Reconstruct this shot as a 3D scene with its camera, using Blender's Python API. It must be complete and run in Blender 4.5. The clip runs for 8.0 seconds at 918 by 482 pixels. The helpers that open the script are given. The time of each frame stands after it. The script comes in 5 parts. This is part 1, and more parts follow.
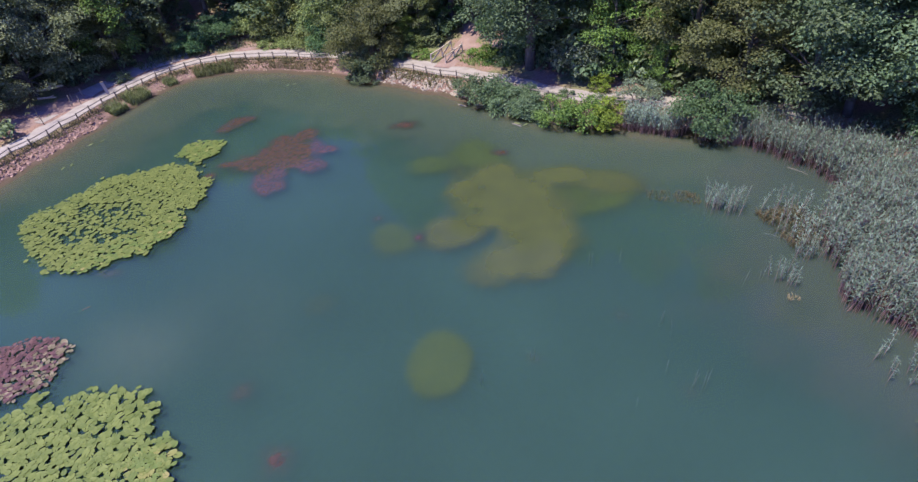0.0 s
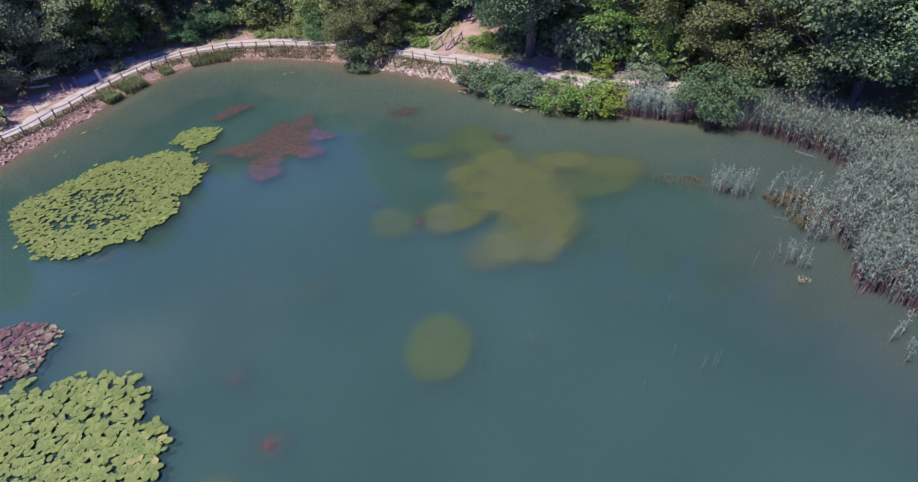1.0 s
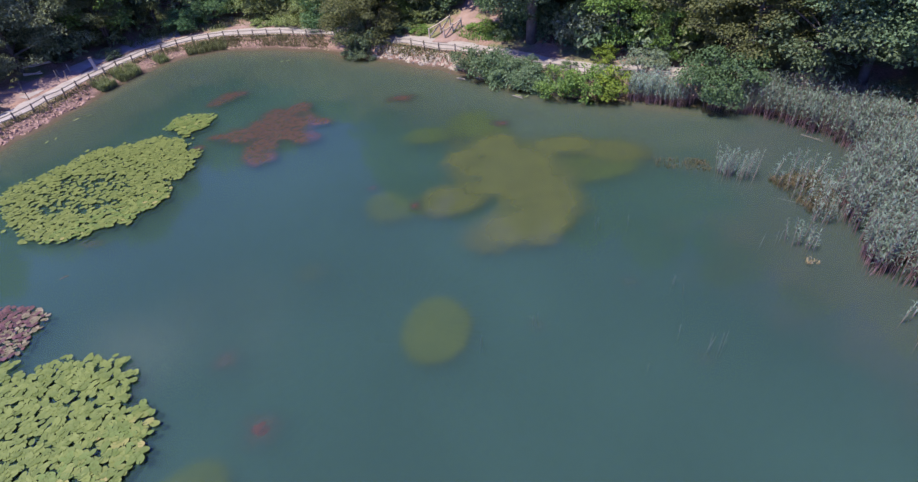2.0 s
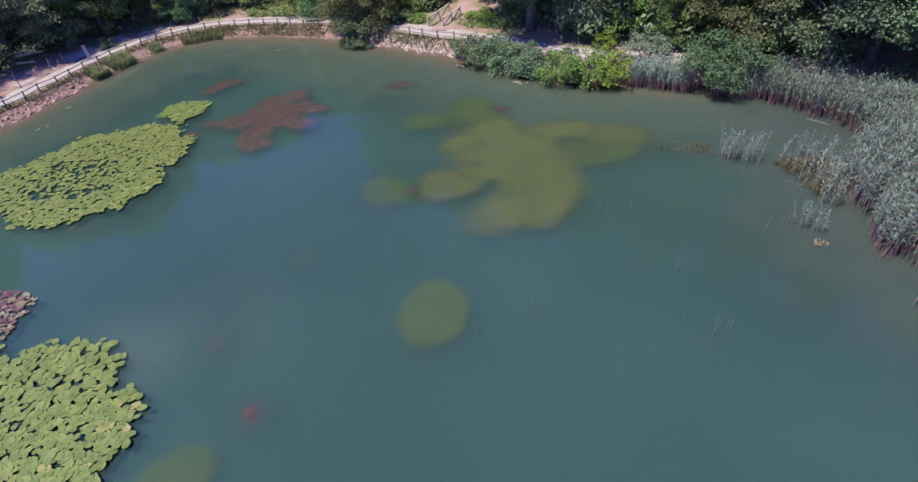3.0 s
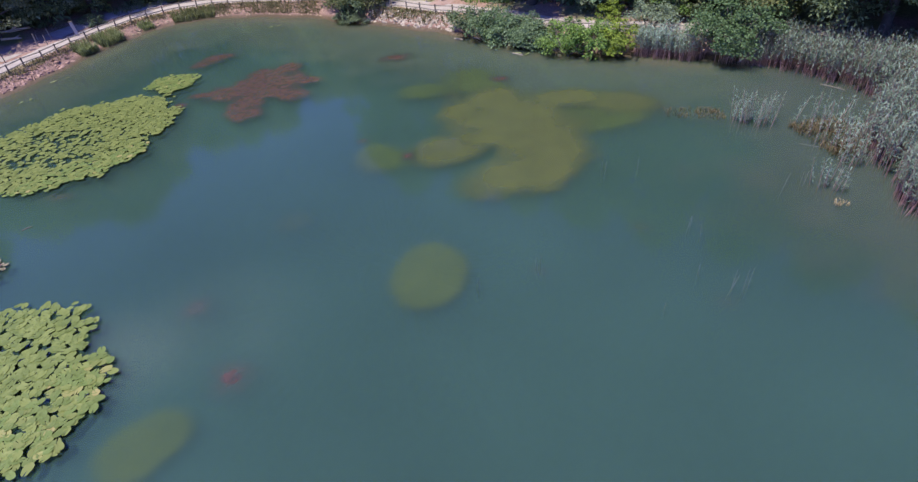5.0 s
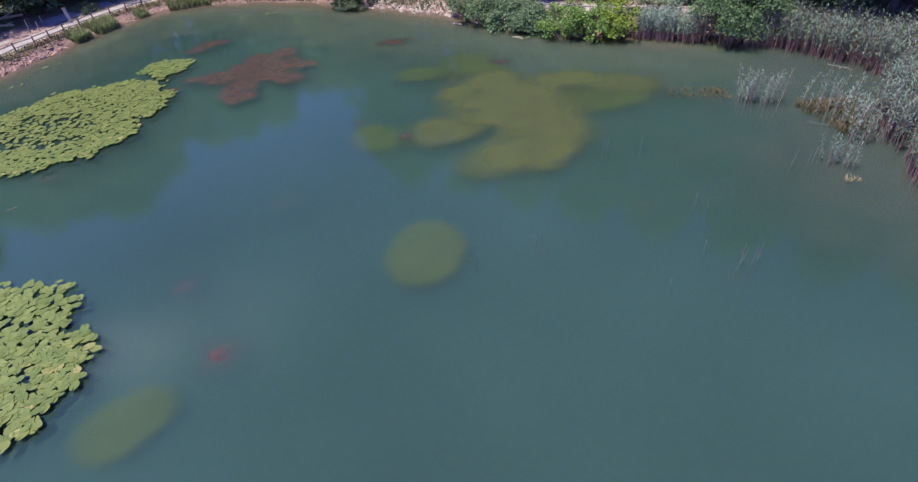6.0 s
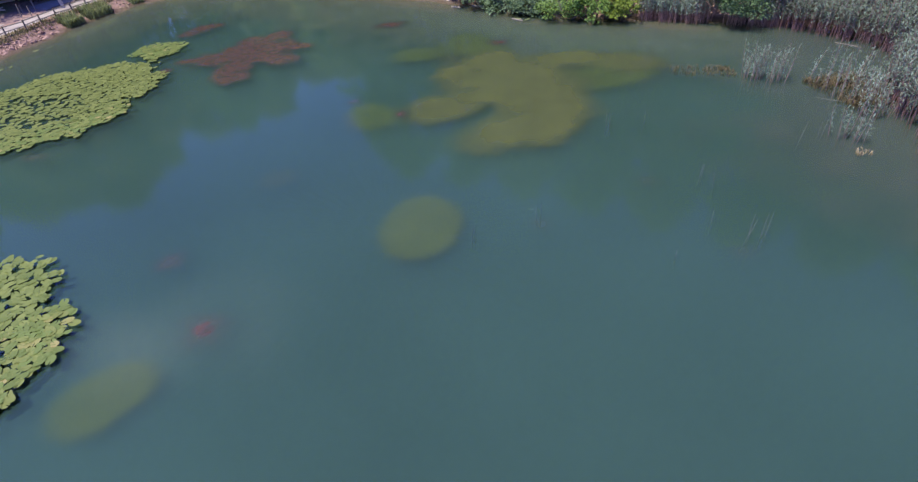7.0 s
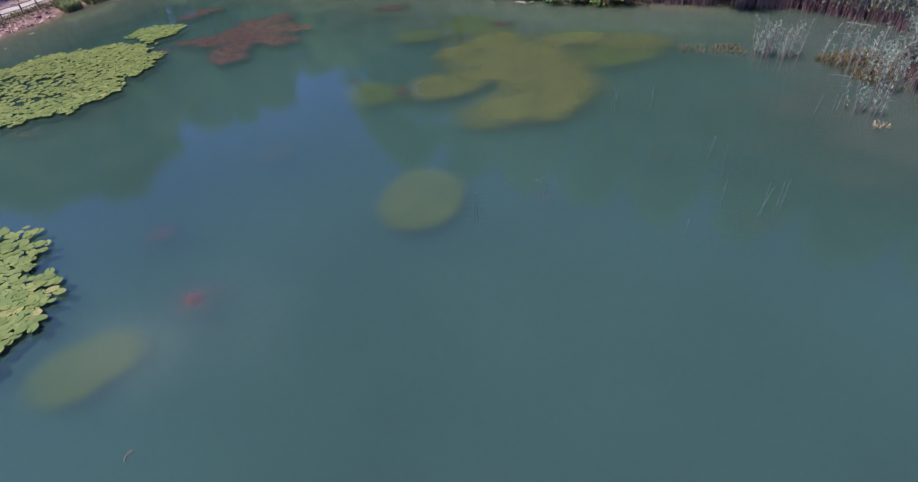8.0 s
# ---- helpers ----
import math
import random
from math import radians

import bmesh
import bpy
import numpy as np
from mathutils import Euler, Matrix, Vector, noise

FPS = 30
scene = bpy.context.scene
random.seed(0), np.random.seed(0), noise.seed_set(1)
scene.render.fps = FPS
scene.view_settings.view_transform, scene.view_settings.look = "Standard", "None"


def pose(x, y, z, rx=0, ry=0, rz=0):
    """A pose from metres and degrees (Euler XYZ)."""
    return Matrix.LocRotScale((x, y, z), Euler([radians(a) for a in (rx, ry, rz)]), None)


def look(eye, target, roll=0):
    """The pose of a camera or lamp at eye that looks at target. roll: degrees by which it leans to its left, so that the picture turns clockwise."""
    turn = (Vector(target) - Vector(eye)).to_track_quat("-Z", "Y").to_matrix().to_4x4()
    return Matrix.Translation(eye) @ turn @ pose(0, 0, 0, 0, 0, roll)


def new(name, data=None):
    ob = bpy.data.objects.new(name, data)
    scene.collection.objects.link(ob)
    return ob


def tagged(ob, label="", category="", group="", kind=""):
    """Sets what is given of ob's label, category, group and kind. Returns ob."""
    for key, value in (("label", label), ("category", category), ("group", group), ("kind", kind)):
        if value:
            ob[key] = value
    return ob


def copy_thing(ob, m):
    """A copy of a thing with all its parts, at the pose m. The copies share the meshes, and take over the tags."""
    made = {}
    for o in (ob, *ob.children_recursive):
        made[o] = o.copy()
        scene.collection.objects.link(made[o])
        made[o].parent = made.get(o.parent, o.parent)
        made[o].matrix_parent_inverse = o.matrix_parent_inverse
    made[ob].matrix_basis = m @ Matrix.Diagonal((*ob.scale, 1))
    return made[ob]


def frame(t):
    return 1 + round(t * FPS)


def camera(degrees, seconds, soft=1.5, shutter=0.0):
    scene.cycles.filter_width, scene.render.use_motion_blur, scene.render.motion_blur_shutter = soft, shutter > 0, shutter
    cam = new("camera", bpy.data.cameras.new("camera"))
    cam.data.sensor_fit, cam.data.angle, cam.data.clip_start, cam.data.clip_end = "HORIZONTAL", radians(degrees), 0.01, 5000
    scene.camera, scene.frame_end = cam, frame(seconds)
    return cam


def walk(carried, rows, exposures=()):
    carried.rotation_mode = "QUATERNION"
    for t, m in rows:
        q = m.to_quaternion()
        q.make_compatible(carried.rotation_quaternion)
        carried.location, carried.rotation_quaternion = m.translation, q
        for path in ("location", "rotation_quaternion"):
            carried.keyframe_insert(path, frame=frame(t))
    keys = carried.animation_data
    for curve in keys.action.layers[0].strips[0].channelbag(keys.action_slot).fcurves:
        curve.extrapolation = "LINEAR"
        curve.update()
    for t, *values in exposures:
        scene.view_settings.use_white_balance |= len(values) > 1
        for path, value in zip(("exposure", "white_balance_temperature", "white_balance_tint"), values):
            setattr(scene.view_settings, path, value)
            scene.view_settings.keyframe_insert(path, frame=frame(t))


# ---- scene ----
cam = camera(80.0, 8.0, soft=1.4)
PATH = [
    (0, (1.878, -1.194, 18.824), (1.649, 0.372, 17.601), -6.9),
    (0.5, (1.833, -1.139, 18.285), (1.603, 0.425, 17.061), -6.9),
    (1, (1.745, -1.122, 17.701), (1.517, 0.443, 16.477), -6.9),
    (1.5, (1.707, -1.1, 17.132), (1.48, 0.465, 15.907), -6.8),
    (3, (1.648, -1.03, 15.541), (1.424, 0.535, 14.315), -6.7),
    (3.5, (1.608, -0.989, 15.032), (1.386, 0.575, 13.805), -6.7),
    (4, (1.555, -0.944, 14.484), (1.334, 0.619, 13.257), -6.7),
    (4.5, (1.535, -0.929, 13.945), (1.314, 0.635, 12.719), -6.6),
    (6, (1.491, -0.903, 12.258), (1.271, 0.663, 11.034), -6.5),
    (6.5, (1.501, -0.909, 11.677), (1.281, 0.657, 10.452), -6.4),
    (7, (1.498, -0.852, 11.093), (1.279, 0.713, 9.867), -6.4),
    (7.5, (1.47, -0.844, 10.501), (1.249, 0.721, 9.276), -6.3),
    (8, (1.357, -0.912, 9.895), (1.136, 0.656, 8.674), -6.1),
]
walk(cam, [(t, look(eye, target, roll)) for t, eye, target, roll in PATH])

# ---- daylight ----
SUN_AZ, SUN_EL = -124.0, 66.0          # degrees: clockwise from +y, above the horizon
sun_way = Vector((math.sin(radians(SUN_AZ)) * math.cos(radians(SUN_EL)), math.cos(radians(SUN_AZ)) * math.cos(radians(SUN_EL)), math.sin(radians(SUN_EL))))
world = bpy.data.worlds.new("sky")
scene.world = world
world.use_nodes = True
wn, wl = world.node_tree.nodes, world.node_tree.links
sky = wn.new("ShaderNodeTexSky")
sky.sky_type, sky.sun_disc = "NISHITA", False
sky.sun_elevation, sky.sun_rotation = radians(SUN_EL), radians(SUN_AZ)
sky.air_density, sky.dust_density, sky.ozone_density = 1.0, 0.05, 6.0
clear = wn.new("ShaderNodeHueSaturation")      # deep blue of a dry summer sky
clear.inputs["Saturation"].default_value, clear.inputs["Hue"].default_value = 1.22, 0.535
wl.new(sky.outputs[0], clear.inputs["Color"])
# two loose fair-weather clouds, which the pond mirrors, in an otherwise clear sky
way_up, fray = wn.new("ShaderNodeTexCoord"), wn.new("ShaderNodeTexNoise")
fray.inputs["Scale"].default_value, fray.inputs["Detail"].default_value = 5.0, 4
wl.new(way_up.outputs["Generated"], fray.inputs["Vector"])
painted = clear.outputs[0]
for az, el, wide, cover in ((-48.5, 37.5, 0.12, 0.62), (-36.5, 41.5, 0.14, 0.34)):
    off, rag, veil, cloud = wn.new("ShaderNodeVectorMath"), wn.new("ShaderNodeMath"), wn.new("ShaderNodeMapRange"), wn.new("ShaderNodeMix")
    off.operation, rag.operation, cloud.data_type, veil.interpolation_type = "DISTANCE", "MULTIPLY_ADD", "RGBA", "SMOOTHSTEP"
    off.inputs[1].default_value = (math.sin(radians(az)) * math.cos(radians(el)), math.cos(radians(az)) * math.cos(radians(el)), math.sin(radians(el)))
    wl.new(way_up.outputs["Generated"], off.inputs[0])
    wl.new(fray.outputs["Fac"], rag.inputs[0]), wl.new(off.outputs["Value"], rag.inputs[2])
    rag.inputs[1].default_value = 0.22
    veil.inputs[1].default_value, veil.inputs[2].default_value, veil.inputs[3].default_value, veil.inputs[4].default_value = 0.08, 0.11 + wide, cover, 0.0
    wl.new(rag.outputs[0], veil.inputs[0])
    wl.new(veil.outputs[0], cloud.inputs[0]), wl.new(painted, cloud.inputs[6])
    cloud.inputs[7].default_value = (7.6, 7.5, 9.8, 1)
    painted = cloud.outputs[2]
wl.new(painted, wn["Background"].inputs[0])
wn["Background"].inputs[1].default_value = 0.15
sun = new("sun", bpy.data.lights.new("sun", "SUN"))
sun.data.energy, sun.data.angle, sun.data.color = 3.8, radians(0.55), (1.0, 0.90, 0.755)
sun.matrix_world = look(sun_way * 150, (0, 0, 0))
scene.view_settings.exposure = 1.08

rng = np.random.default_rng(7)


# ---- materials ----
def node_material(name):
    m = bpy.data.materials.new(name)
    m.use_nodes = True
    return m, m.node_tree.nodes, m.node_tree.links


def ramp_node(nodes, stops):
    r = nodes.new("ShaderNodeValToRGB")
    els = r.color_ramp.elements
    while len(els) < len(stops):
        els.new(0.5)
    for el, (p, c) in zip(els, stops):
        el.position, el.color = p, (*c, 1)
    return r


def surface(name, stops, scale=3.0, rough=0.85, bump=0.3, fine=25.0, dist=0.03):
    """Matt mineral or wooden surface: two scales of noise in colour and relief."""
    m, n, l = node_material(name)
    tc = n.new("ShaderNodeNewGeometry")
    big, small, add = n.new("ShaderNodeTexNoise"), n.new("ShaderNodeTexNoise"), n.new("ShaderNodeMix")
    big.inputs["Scale"].default_value, small.inputs["Scale"].default_value = scale, fine
    big.inputs["Detail"].default_value = small.inputs["Detail"].default_value = 6
    l.new(tc.outputs["Position"], big.inputs["Vector"]), l.new(tc.outputs["Position"], small.inputs["Vector"])
    add.inputs[0].default_value = 0.4
    l.new(big.outputs["Fac"], add.inputs[2]), l.new(small.outputs["Fac"], add.inputs[3])
    r = ramp_node(n, stops)
    l.new(add.outputs[0], r.inputs[0])
    b = n["Principled BSDF"]
    l.new(r.outputs[0], b.inputs["Base Color"])
    b.inputs["Roughness"].default_value = rough
    bp = n.new("ShaderNodeBump")
    bp.inputs["Strength"].default_value, bp.inputs["Distance"].default_value = bump, dist
    l.new(add.outputs[0], bp.inputs["Height"]), l.new(bp.outputs[0], b.inputs["Normal"])
    return m


def leafy(name, dark, light, sheer=0.46, rough=0.65, vary=0.22):
    """Leaf: every leaf its own shade, every plant its own tone, some light passing through."""
    m, n, l = node_material(name)
    g, info = n.new("ShaderNodeNewGeometry"), n.new("ShaderNodeObjectInfo")
    r = ramp_node(n, [(0.0, dark), (0.65, tuple((a + b) / 2 for a, b in zip(dark, light))), (1.0, light)])
    both, part_of = n.new("ShaderNodeMath"), n.new("ShaderNodeMath")
    both.operation, part_of.operation = "ADD", "FRACT"
    l.new(g.outputs["Random Per Island"], both.inputs[0]), l.new(info.outputs["Random"], both.inputs[1])
    l.new(both.outputs[0], part_of.inputs[0]), l.new(part_of.outputs[0], r.inputs[0])
    hsv = n.new("ShaderNodeHueSaturation")
    mv, mh = n.new("ShaderNodeMapRange"), n.new("ShaderNodeMapRange")
    mv.inputs[3].default_value, mv.inputs[4].default_value = 1 - vary, 1 + vary
    mh.inputs[3].default_value, mh.inputs[4].default_value = 0.485, 0.515
    l.new(info.outputs["Random"], mv.inputs[0]), l.new(info.outputs["Random"], mh.inputs[0])
    l.new(mv.outputs[0], hsv.inputs["Value"]), l.new(mh.outputs[0], hsv.inputs["Hue"])
    l.new(r.outputs[0], hsv.inputs["Color"])
    b = n["Principled BSDF"]
    b.inputs["Roughness"].default_value = rough
    l.new(hsv.outputs[0], b.inputs["Base Color"])
    tr, mx = n.new("ShaderNodeBsdfTranslucent"), n.new("ShaderNodeMixShader")
    mx.inputs[0].default_value = sheer
    l.new(hsv.outputs[0], tr.inputs[0])
    l.new(b.outputs[0], mx.inputs[1]), l.new(tr.outputs[0], mx.inputs[2])
    l.new(mx.outputs[0], n["Material Output"].inputs[0])
    return m


def murky(name, colour, cover, gloss):
    """Turbid pond water: part of the light passes, part is scattered back; the top sheet also mirrors."""
    m, n, l = node_material(name)
    g = n.new("ShaderNodeNewGeometry")
    tex = n.new("ShaderNodeTexNoise")
    tex.inputs["Scale"].default_value, tex.inputs["Detail"].default_value = 0.09, 4
    l.new(g.outputs["Position"], tex.inputs["Vector"])
    r = ramp_node(n, [(0.3, tuple(c * 0.86 for c in colour)), (0.7, tuple(c * 1.12 for c in colour))])
    l.new(tex.outputs["Fac"], r.inputs[0])
    d, t, mx = n.new("ShaderNodeBsdfDiffuse"), n.new("ShaderNodeBsdfTransparent"), n.new("ShaderNodeMixShader")
    l.new(r.outputs[0], d.inputs[0])
    t.inputs[0].default_value = (0.92, 0.97, 0.94, 1)
    thin, amount = n.new("ShaderNodeAttribute"), n.new("ShaderNodeMath")
    thin.attribute_name, amount.operation = "thickness", "MULTIPLY"
    amount.inputs[1].default_value = cover
    l.new(thin.outputs["Fac"], amount.inputs[0]), l.new(amount.outputs[0], mx.inputs[0])
    l.new(t.outputs[0], mx.inputs[1]), l.new(d.outputs[0], mx.inputs[2])
    last = mx
    if gloss:
        gl, fr, top = n.new("ShaderNodeBsdfGlossy"), n.new("ShaderNodeFresnel"), n.new("ShaderNodeMixShader")
        gl.inputs["Roughness"].default_value = 0.07
        fr.inputs["IOR"].default_value = 1.33
        l.new(fr.outputs[0], top.inputs[0])
        l.new(mx.outputs[0], top.inputs[1]), l.new(gl.outputs[0], top.inputs[2])
        last = top
    l.new(last.outputs[0], n["Material Output"].inputs[0])
    return m


TEAL = (0.0500, 0.1010, 0.0930)
M_WATER = murky("pond water surface", TEAL, 0.29, True)
M_MURK = murky("suspended silt", TEAL, 0.375, False)
M_PATH = surface("pale gravel", [(0.3, (0.215, 0.187, 0.172)), (0.55, (0.305, 0.276, 0.262)), (0.75, (0.372, 0.342, 0.328))], 1.2, 0.95, 0.3, 18)
M_STONE = surface("bank stone", [(0.3, (0.205, 0.122, 0.098)), (0.5, (0.295, 0.190, 0.156)), (0.7, (0.372, 0.260, 0.216))], 2.0, 0.9, 0.5, 14)
M_OCHRE = surface("ochre bank stone", [(0.3, (0.17, 0.125, 0.08)), (0.5, (0.27, 0.205, 0.14)), (0.7, (0.36, 0.29, 0.205))], 2.0, 0.9, 0.5, 14)
M_PALESTONE = surface("pale cream bank stone", [(0.3, (0.20, 0.165, 0.132)), (0.5, (0.295, 0.252, 0.208)), (0.7, (0.375, 0.335, 0.285))], 2.0, 0.9, 0.5, 14)
M_WOOD = surface("weathered fence timber", [(0.3, (0.07, 0.055, 0.045)), (0.7, (0.17, 0.14, 0.12))], 5, 0.85, 0.3, 40)
M_PALEWOOD = surface("bleached timber", [(0.3, (0.37, 0.31, 0.26)), (0.7, (0.55, 0.48, 0.42))], 4, 0.8, 0.3, 40)
M_DRIFT = surface("grey driftwood", [(0.3, (0.14, 0.125, 0.105)), (0.7, (0.25, 0.225, 0.195))], 4, 0.85, 0.3, 40)
M_BARK = surface("grey bark", [(0.3, (0.05, 0.042, 0.04)), (0.7, (0.13, 0.115, 0.105))], 3, 0.95, 0.8, 18, 0.06)
M_POSTER = surface("pale painted board", [(0.3, (0.25, 0.235, 0.255)), (0.7, (0.33, 0.315, 0.335))], 3, 0.6, 0.1, 30)
M_LEAF_DARK = leafy("dark broad leaf", (0.085, 0.128, 0.060), (0.30, 0.37, 0.19))
M_LEAF_MID = leafy("green leaf", (0.062, 0.115, 0.055), (0.228, 0.325, 0.175))
M_LEAF_LUSH = leafy("lush green leaf", (0.050, 0.118, 0.046), (0.185, 0.330, 0.150))
M_LEAF_GREY = leafy("grey-olive leaf", (0.118, 0.150, 0.078), (0.41, 0.46, 0.255))
M_LEAF_OLIVE = leafy("olive leaf", (0.080, 0.104, 0.040), (0.228, 0.252, 0.100))
M_LEAF_BRIGHT = leafy("bright green leaf", (0.072, 0.150, 0.034), (0.275, 0.430, 0.105))
M_LEAF_SAGE = leafy("sage-green leaf", (0.070, 0.115, 0.060), (0.250, 0.340, 0.195))
M_LEAF_SILVER = leafy("silvery green leaf", (0.095, 0.140, 0.085), (0.330, 0.420, 0.290))
M_LEAF_FRESH = leafy("blue-green leaf", (0.072, 0.118, 0.060), (0.225, 0.315, 0.172))
M_LEAF_LIGHT = leafy("light olive-green leaf", (0.105, 0.150, 0.050), (0.365, 0.430, 0.175))
M_LEAF_YELLOW = leafy("yellow-green leaf", (0.105, 0.168, 0.022), (0.315, 0.430, 0.060))
M_REED = leafy("silver-green reed blade", (0.082, 0.130, 0.096), (0.330, 0.458, 0.380), 0.35)
M_STEM = leafy("tan reed stem", (0.27, 0.155, 0.145), (0.48, 0.31, 0.285), 0.1)
M_STRAW = leafy("bleached reed straw", (0.17, 0.18, 0.165), (0.27, 0.275, 0.255), 0.1)
M_GRASS = leafy("bank grass blade", (0.102, 0.134, 0.054), (0.3, 0.342, 0.162))
M_LITTER = leafy("sun-bleached reed litter", (0.24, 0.195, 0.105), (0.42, 0.35, 0.21), 0.1)
M_SEDGE_WET = leafy("olive sedge", (0.105, 0.090, 0.045), (0.250, 0.195, 0.105))
M_SEDGE = leafy("yellowing sedge", (0.098, 0.102, 0.048), (0.205, 0.186, 0.092))
M_PAD = leafy("water-lily leaf", (0.090, 0.130, 0.022), (0.150, 0.192, 0.042), 0.15, 0.6, 0.04)
M_PAD_OLD = leafy("reddened water-lily leaf", (0.048, 0.017, 0.024), (0.135, 0.060, 0.062), 0.12, 0.6, 0.05)
M_PAD_YELLOW = leafy("yellowing water-lily leaf", (0.200, 0.205, 0.055), (0.285, 0.262, 0.090), 0.12, 0.45, 0.05)
M_PAD_TAN = leafy("faded olive-tan water-lily leaf", (0.105, 0.088, 0.045), (0.240, 0.205, 0.125), 0.12, 0.5, 0.05)
M_EARTH = surface("bare pinkish earth", [(0.3, (0.165, 0.108, 0.096)), (0.55, (0.252, 0.176, 0.160)), (0.75, (0.318, 0.238, 0.218))], 0.9, 0.95, 0.4, 12)


def cloudy(name, dark, light, grain, rim=None):
    """Fine weed hanging in the water, as thick as the mesh's own thickness says."""
    m, n, l = node_material(name)
    g = n.new("ShaderNodeNewGeometry")
    a, b, att = n.new("ShaderNodeTexNoise"), n.new("ShaderNodeTexNoise"), n.new("ShaderNodeAttribute")
    att.attribute_name = "thickness"
    a.inputs["Scale"].default_value, b.inputs["Scale"].default_value = grain, grain * 7
    a.inputs["Detail"].default_value = b.inputs["Detail"].default_value = 4
    l.new(g.outputs["Position"], a.inputs["Vector"]), l.new(g.outputs["Position"], b.inputs["Vector"])
    add = n.new("ShaderNodeMix")
    add.inputs[0].default_value = 0.35
    l.new(a.outputs["Fac"], add.inputs[2]), l.new(b.outputs["Fac"], add.inputs[3])
    r = ramp_node(n, [(0.3, dark), (0.7, light)])
    l.new(add.outputs[0], r.inputs[0])
    p, t, mx = n["Principled BSDF"], n.new("ShaderNodeBsdfTransparent"), n.new("ShaderNodeMixShader")
    p.inputs["Roughness"].default_value = 1.0
    p.inputs["Specular IOR Level"].default_value = 0.0
    if rim:                                    # the thin outskirts of the weed are darker than its heart
        edge, tint = n.new("ShaderNodeMapRange"), n.new("ShaderNodeMix")
        tint.data_type = "RGBA"
        edge.inputs[1].default_value, edge.inputs[2].default_value = 0.25, 0.75
        l.new(att.outputs["Fac"], edge.inputs[0]), l.new(edge.outputs[0], tint.inputs[0])
        tint.inputs[6].default_value = (*rim, 1)
        l.new(r.outputs[0], tint.inputs[7]), l.new(tint.outputs[2], p.inputs["Base Color"])
    else:
        l.new(r.outputs[0], p.inputs["Base Color"])
    l.new(att.outputs["Fac"], mx.inputs[0]), l.new(t.outputs[0], mx.inputs[1]), l.new(p.outputs[0], mx.inputs[2])
    l.new(mx.outputs[0], n["Material Output"].inputs[0])
    return m


M_ALGA = cloudy("submerged yellow alga", (0.088, 0.079, 0.013), (0.132, 0.117, 0.022), 0.7)
M_ALGA_GREEN = cloudy("submerged green alga", (0.076, 0.092, 0.006), (0.118, 0.134, 0.012), 0.7)
M_REDWEED = cloudy("submerged red weed", (0.052, 0.016, 0.017), (0.160, 0.038, 0.036), 2.4, (0.026, 0.020, 0.022))


